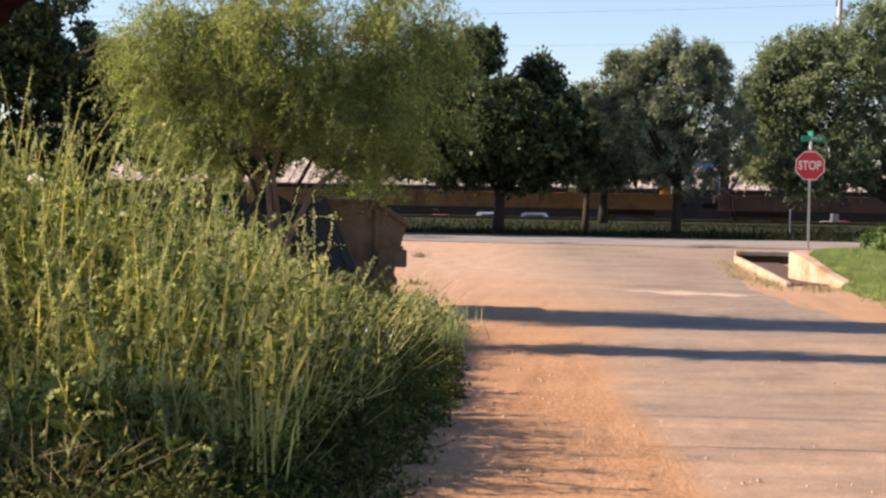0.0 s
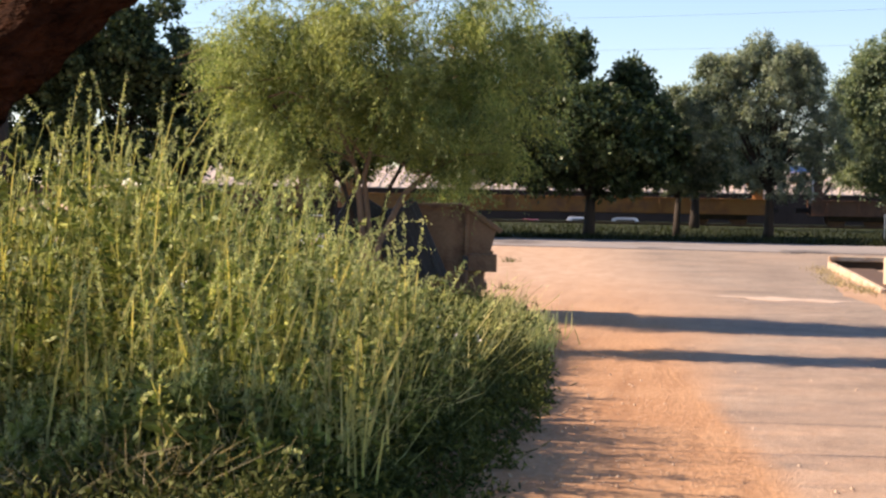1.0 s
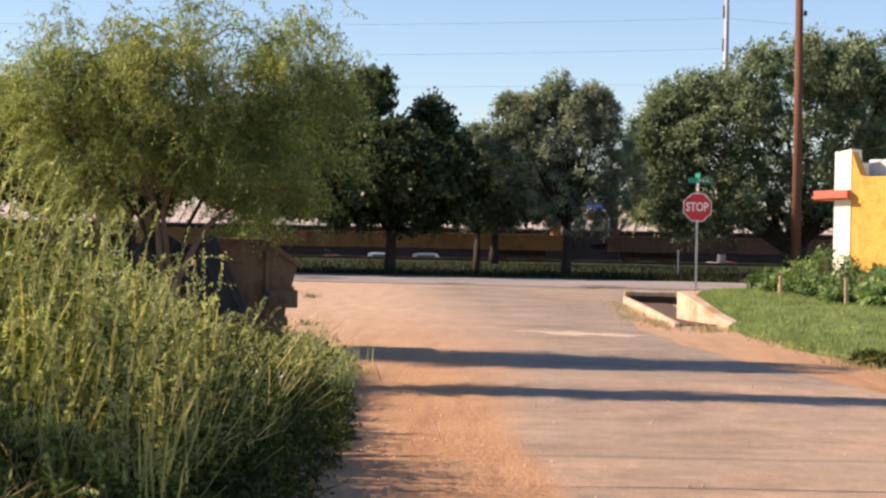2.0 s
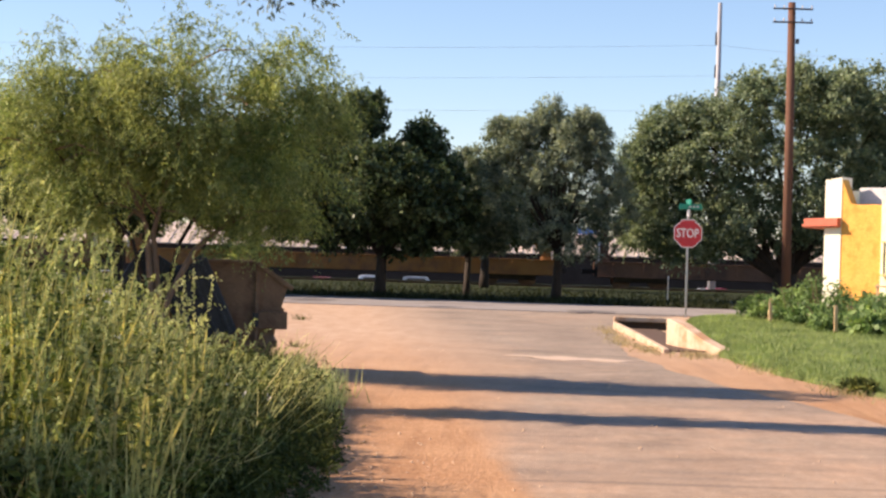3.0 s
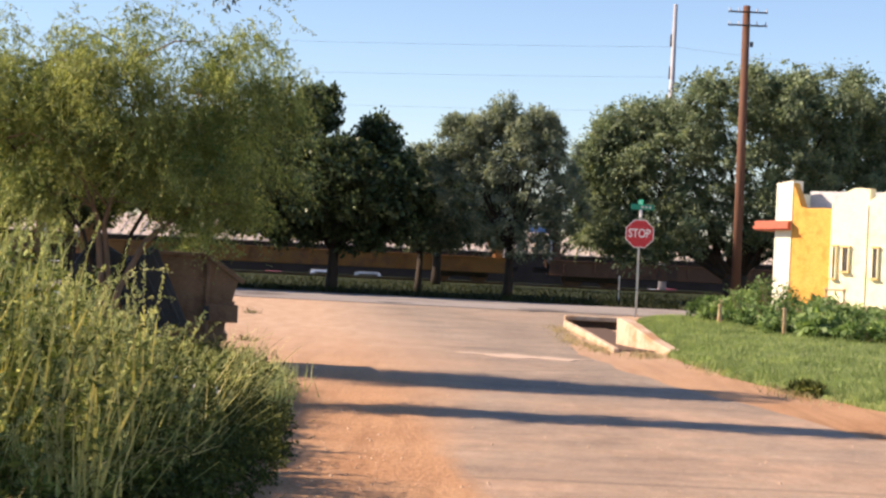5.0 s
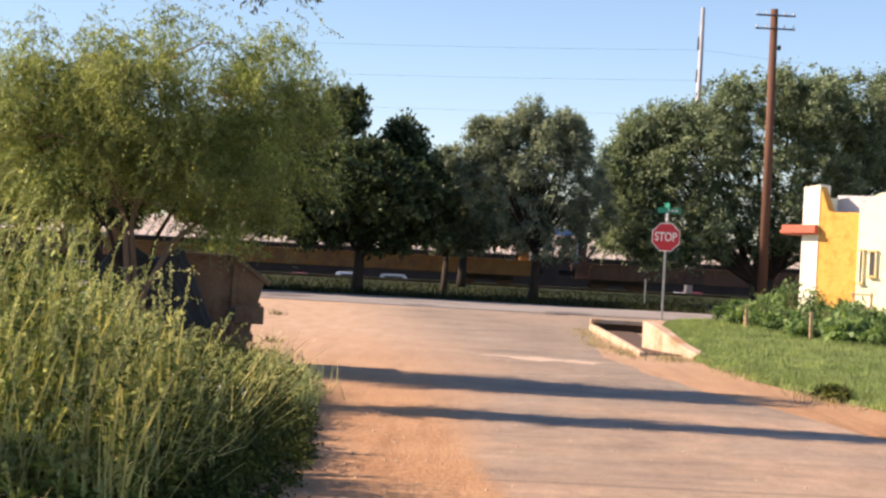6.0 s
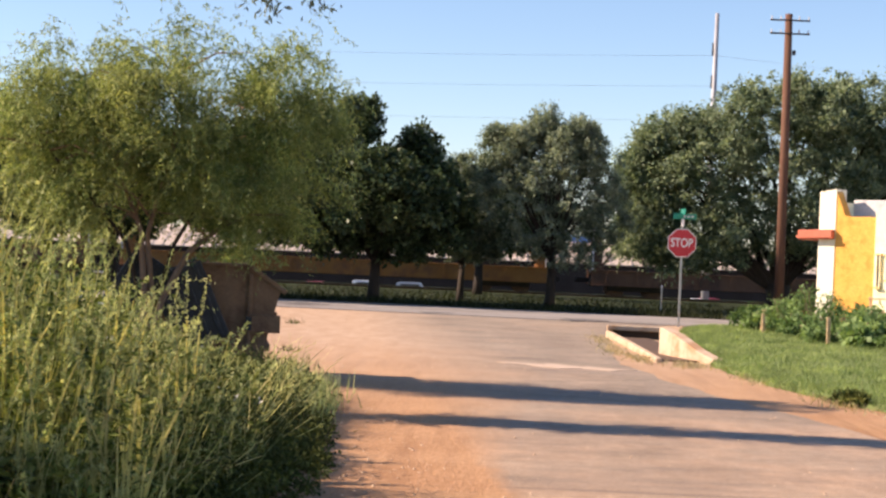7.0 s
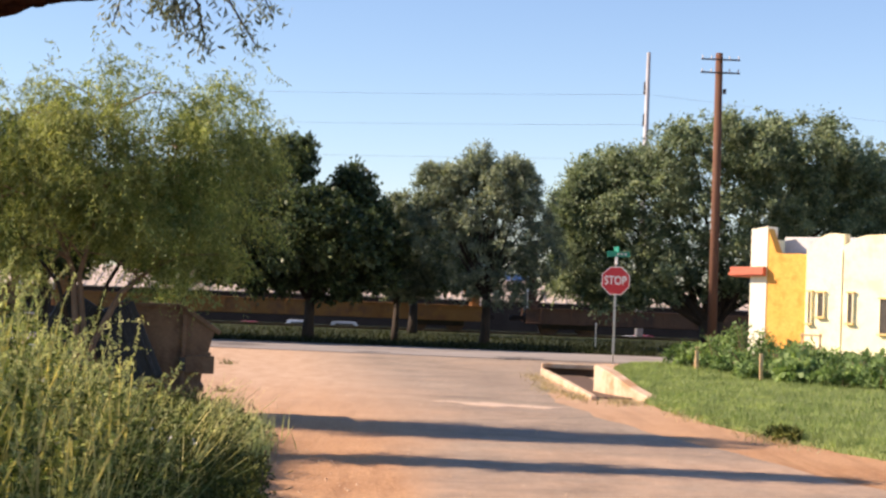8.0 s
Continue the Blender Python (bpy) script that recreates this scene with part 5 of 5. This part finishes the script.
# ---- train ----
def build_flatcar(x0, x1, paint, bulk_left, bulk_right):
    c = thing("flat_car", "empty yellow flat car with end bulkheads" if paint == YELLOW_STEEL else "empty brown flat car with end bulkheads", "rail car", ((x0 + x1) / 2, 78, 0), group="freight train")
    w = x1 - x0
    part("side_sill", box((w, 0.12, 0.62), (0, -1.4, 0.93), bevel=0.02), paint, c)
    part("side_sill", box((w, 0.12, 0.62), (0, 1.4, 0.93), bevel=0.02), paint, c)
    part("top_flange", box((w, 0.22, 0.05), (0, -1.43, 1.26), bevel=0.01), paint, c)
    part("bottom_flange", box((w, 0.2, 0.05), (0, -1.43, 0.6), bevel=0.01), paint, c)
    part("deck", box((w - 0.1, 2.7, 0.1), (0, 0, 1.2), bevel=0.02), DECK_WOOD, c)
    part("centre_sill", box((w, 0.6, 0.5), (0, 0, 0.78), bevel=0.02), DARK_STEEL, c)
    for k in range(int(w / 1.4)):
        x = -w / 2 + 0.7 + 1.4 * k
        part("stake_pocket", box((0.12, 0.09, 0.42), (x, -1.51, 0.95), bevel=0.01), paint, c)
    for side, on in ((-1, bulk_left), (1, bulk_right)):
        if on:
            x = side * (w / 2 - 0.18)
            part("bulkhead", box((0.14, 2.7, 3.0), (x, 0, 2.75), bevel=0.02), paint, c)
            for y in (-1.3, -0.45, 0.45, 1.3):
                part("bulkhead_post", box((0.28, 0.16, 3.1), (x - side * 0.16, y, 2.78), bevel=0.02), paint, c)
            part("bulkhead_brace", box((1.1, 0.12, 0.14), (x - side * 0.5, -1.3, 1.75), (0, side * 58, 0), 0.01), paint, c)
            part("ladder", box((0.05, 0.4, 2.6), (x + side * 0.12, -1.2, 2.5), bevel=0.01), SIGN_WHITE, c, "pale grab ladder")
    for bx in (-w / 2 + 2.0, w / 2 - 2.0):
        truck = part("truck", box((2.5, 0.2, 0.32), (bx, -1.05, 0.5), bevel=0.06), DARK_STEEL, c)
        part("truck_frame", box((2.5, 0.2, 0.32), (bx, 1.05, 0.5), bevel=0.06), DARK_STEEL, truck)
        part("bolster", box((0.5, 2.2, 0.3), (bx, 0, 0.55), bevel=0.03), DARK_STEEL, truck)
        for dx in (-0.85, 0.85):
            for y in (-0.78, 0.78):
                part("wheel", rod(0.42, (bx + dx, y - 0.06, 0.46), (bx + dx, y + 0.06, 0.46), 20), RAIL_STEEL, truck)
            part("axle", rod(0.08, (bx + dx, -0.78, 0.46), (bx + dx, 0.78, 0.46), 8), DARK_STEEL, truck)
    for side in (-1, 1):
        part("coupler", box((0.7, 0.25, 0.25), (side * (w / 2 + 0.3), 0, 0.8), bevel=0.04), DARK_STEEL, c)


build_flatcar(-35.2, -17.2, BROWN_STEEL, True, True)
build_flatcar(-15.8, 3.55, YELLOW_STEEL, True, True)
build_flatcar(5.55, 25.5, BROWN_STEEL, True, False)
build_flatcar(27.0, 45.0, YELLOW_STEEL, True, True)
for y in (77.22, 78.78):
    tagged(new("rail", mesh_of("rail", box((240, 0.07, 0.12), (0, y, 0.06)), RAIL_STEEL)), "rusty steel rail under the freight train", "rail", "", "structure")


# ---- beyond the tracks ----
def build_shed(x0, x1, y, eave, ridge):
    s = thing("metal_shed", "long low shed with pale ribbed metal roof", "building", ((x0 + x1) / 2, y, -2.9))
    w = x1 - x0
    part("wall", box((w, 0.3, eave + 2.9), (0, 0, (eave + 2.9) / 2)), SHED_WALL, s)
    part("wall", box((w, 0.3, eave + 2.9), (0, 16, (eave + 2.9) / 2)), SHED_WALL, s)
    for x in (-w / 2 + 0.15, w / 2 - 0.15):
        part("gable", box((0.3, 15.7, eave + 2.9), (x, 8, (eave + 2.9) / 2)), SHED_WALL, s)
    up = math.degrees(math.atan2(ridge - eave, 8))
    for sgn, yy in ((1, 3.7), (-1, 12.9)):
        part("roof", box((w + 0.8, 9.0, 0.1), (0, yy, (eave + ridge) / 2 + 2.95), (sgn * up, 0, 0)), SHED_ROOF, s)
    n = int(w / 1.2)
    for k in range(n):
        part("roof_rib", box((0.1, 9.0, 0.09), (-w / 2 + 0.6 + 1.2 * k, 3.7, (eave + ridge) / 2 + 3.04), (up, 0, 0)), SHED_ROOF, s)


build_shed(-60, 52, 195, 1.45, 3.75)


def build_car(label, at, paint, turn=0.0, van=False):
    c = thing("parked_car", label, "car", at, turn, group="parked cars")
    top = 1.75 if van else 1.45
    body = [(-2.2, 0.3), (2.2, 0.3), (2.25, 0.62), (2.05, 0.82), (1.05, 0.92), (-1.9 if van else -1.6, 0.98), (-2.25, 0.9)]
    part("body", prism(body, 1.75, (0, -0.875, 0)), paint, c)
    cabin = [(-2.05 if van else -1.65, 0.98), (1.05, 0.93), (0.45, top - 0.04), (0.2, top), (-1.5 if van else -1.0, top), (-1.8 if van else -1.25, top - 0.06)]
    part("cabin", prism(cabin, 1.5, (0, -0.75, 0)), paint, c)
    glass = [(-1.55 if van else -1.15, 1.12), (0.62, 1.1), (0.3, top - 0.18), (-1.42 if van else -0.98, top - 0.18)]
    part("side_window", prism(glass, 0.02, (0, -0.765, 0)), DARK_GLASS, c)
    part("side_window", prism(glass, 0.02, (0, 0.745, 0)), DARK_GLASS, c)
    for x in (-1.4, 1.35):
        for y in (-0.8, 0.8):
            wheel = part("wheel", rod(0.32, (x, y - 0.1, 0.32), (x, y + 0.1, 0.32), 18), RUBBER, c)
            part("rim", rod(0.19, (x, y - 0.105, 0.32), (x, y + 0.105, 0.32), 12), ALU, wheel)
    for y in (-0.6, 0.6):
        part("headlight", box((0.08, 0.3, 0.12), (2.2, y, 0.7), bevel=0.02), SIGN_WHITE, c)
        part("tail_light", box((0.06, 0.22, 0.14), (-2.23, y, 0.8), bevel=0.02), SIGN_RED, c)


sign_board = thing("sign_board", "blue sign board behind the long shed", "sign", (14.0, 214, -2.3))
part("board", box((2.6, 0.15, 1.3), (0, 0, 6.6), bevel=0.03), BLUE_PAINT, sign_board)
for x in (-0.9, 0.9):
    part("leg", box((0.16, 0.16, 6.8), (x, 0.15, 2.8)), STEEL, sign_board)
for label, x, y, paint, van in (("red car parked beyond the tracks", -14.5, 165, ROSE_PAINT, False), ("white van parked beyond the tracks", -9.4, 165, WHITE_PAINT, True), ("silver van parked beyond the tracks", -5.1, 166, SILVER_PAINT, True),
                                ("white car parked beyond the tracks", 22.7, 164, WHITE_PAINT, False), ("red car parked beyond the tracks", 24.6, 170, ROSE_PAINT, False), ("white car parked beyond the weeds", -35.9, 165, WHITE_PAINT, False)):
    build_car(label, (x, y, -2.87), paint, r.uniform(-8, 8), van)
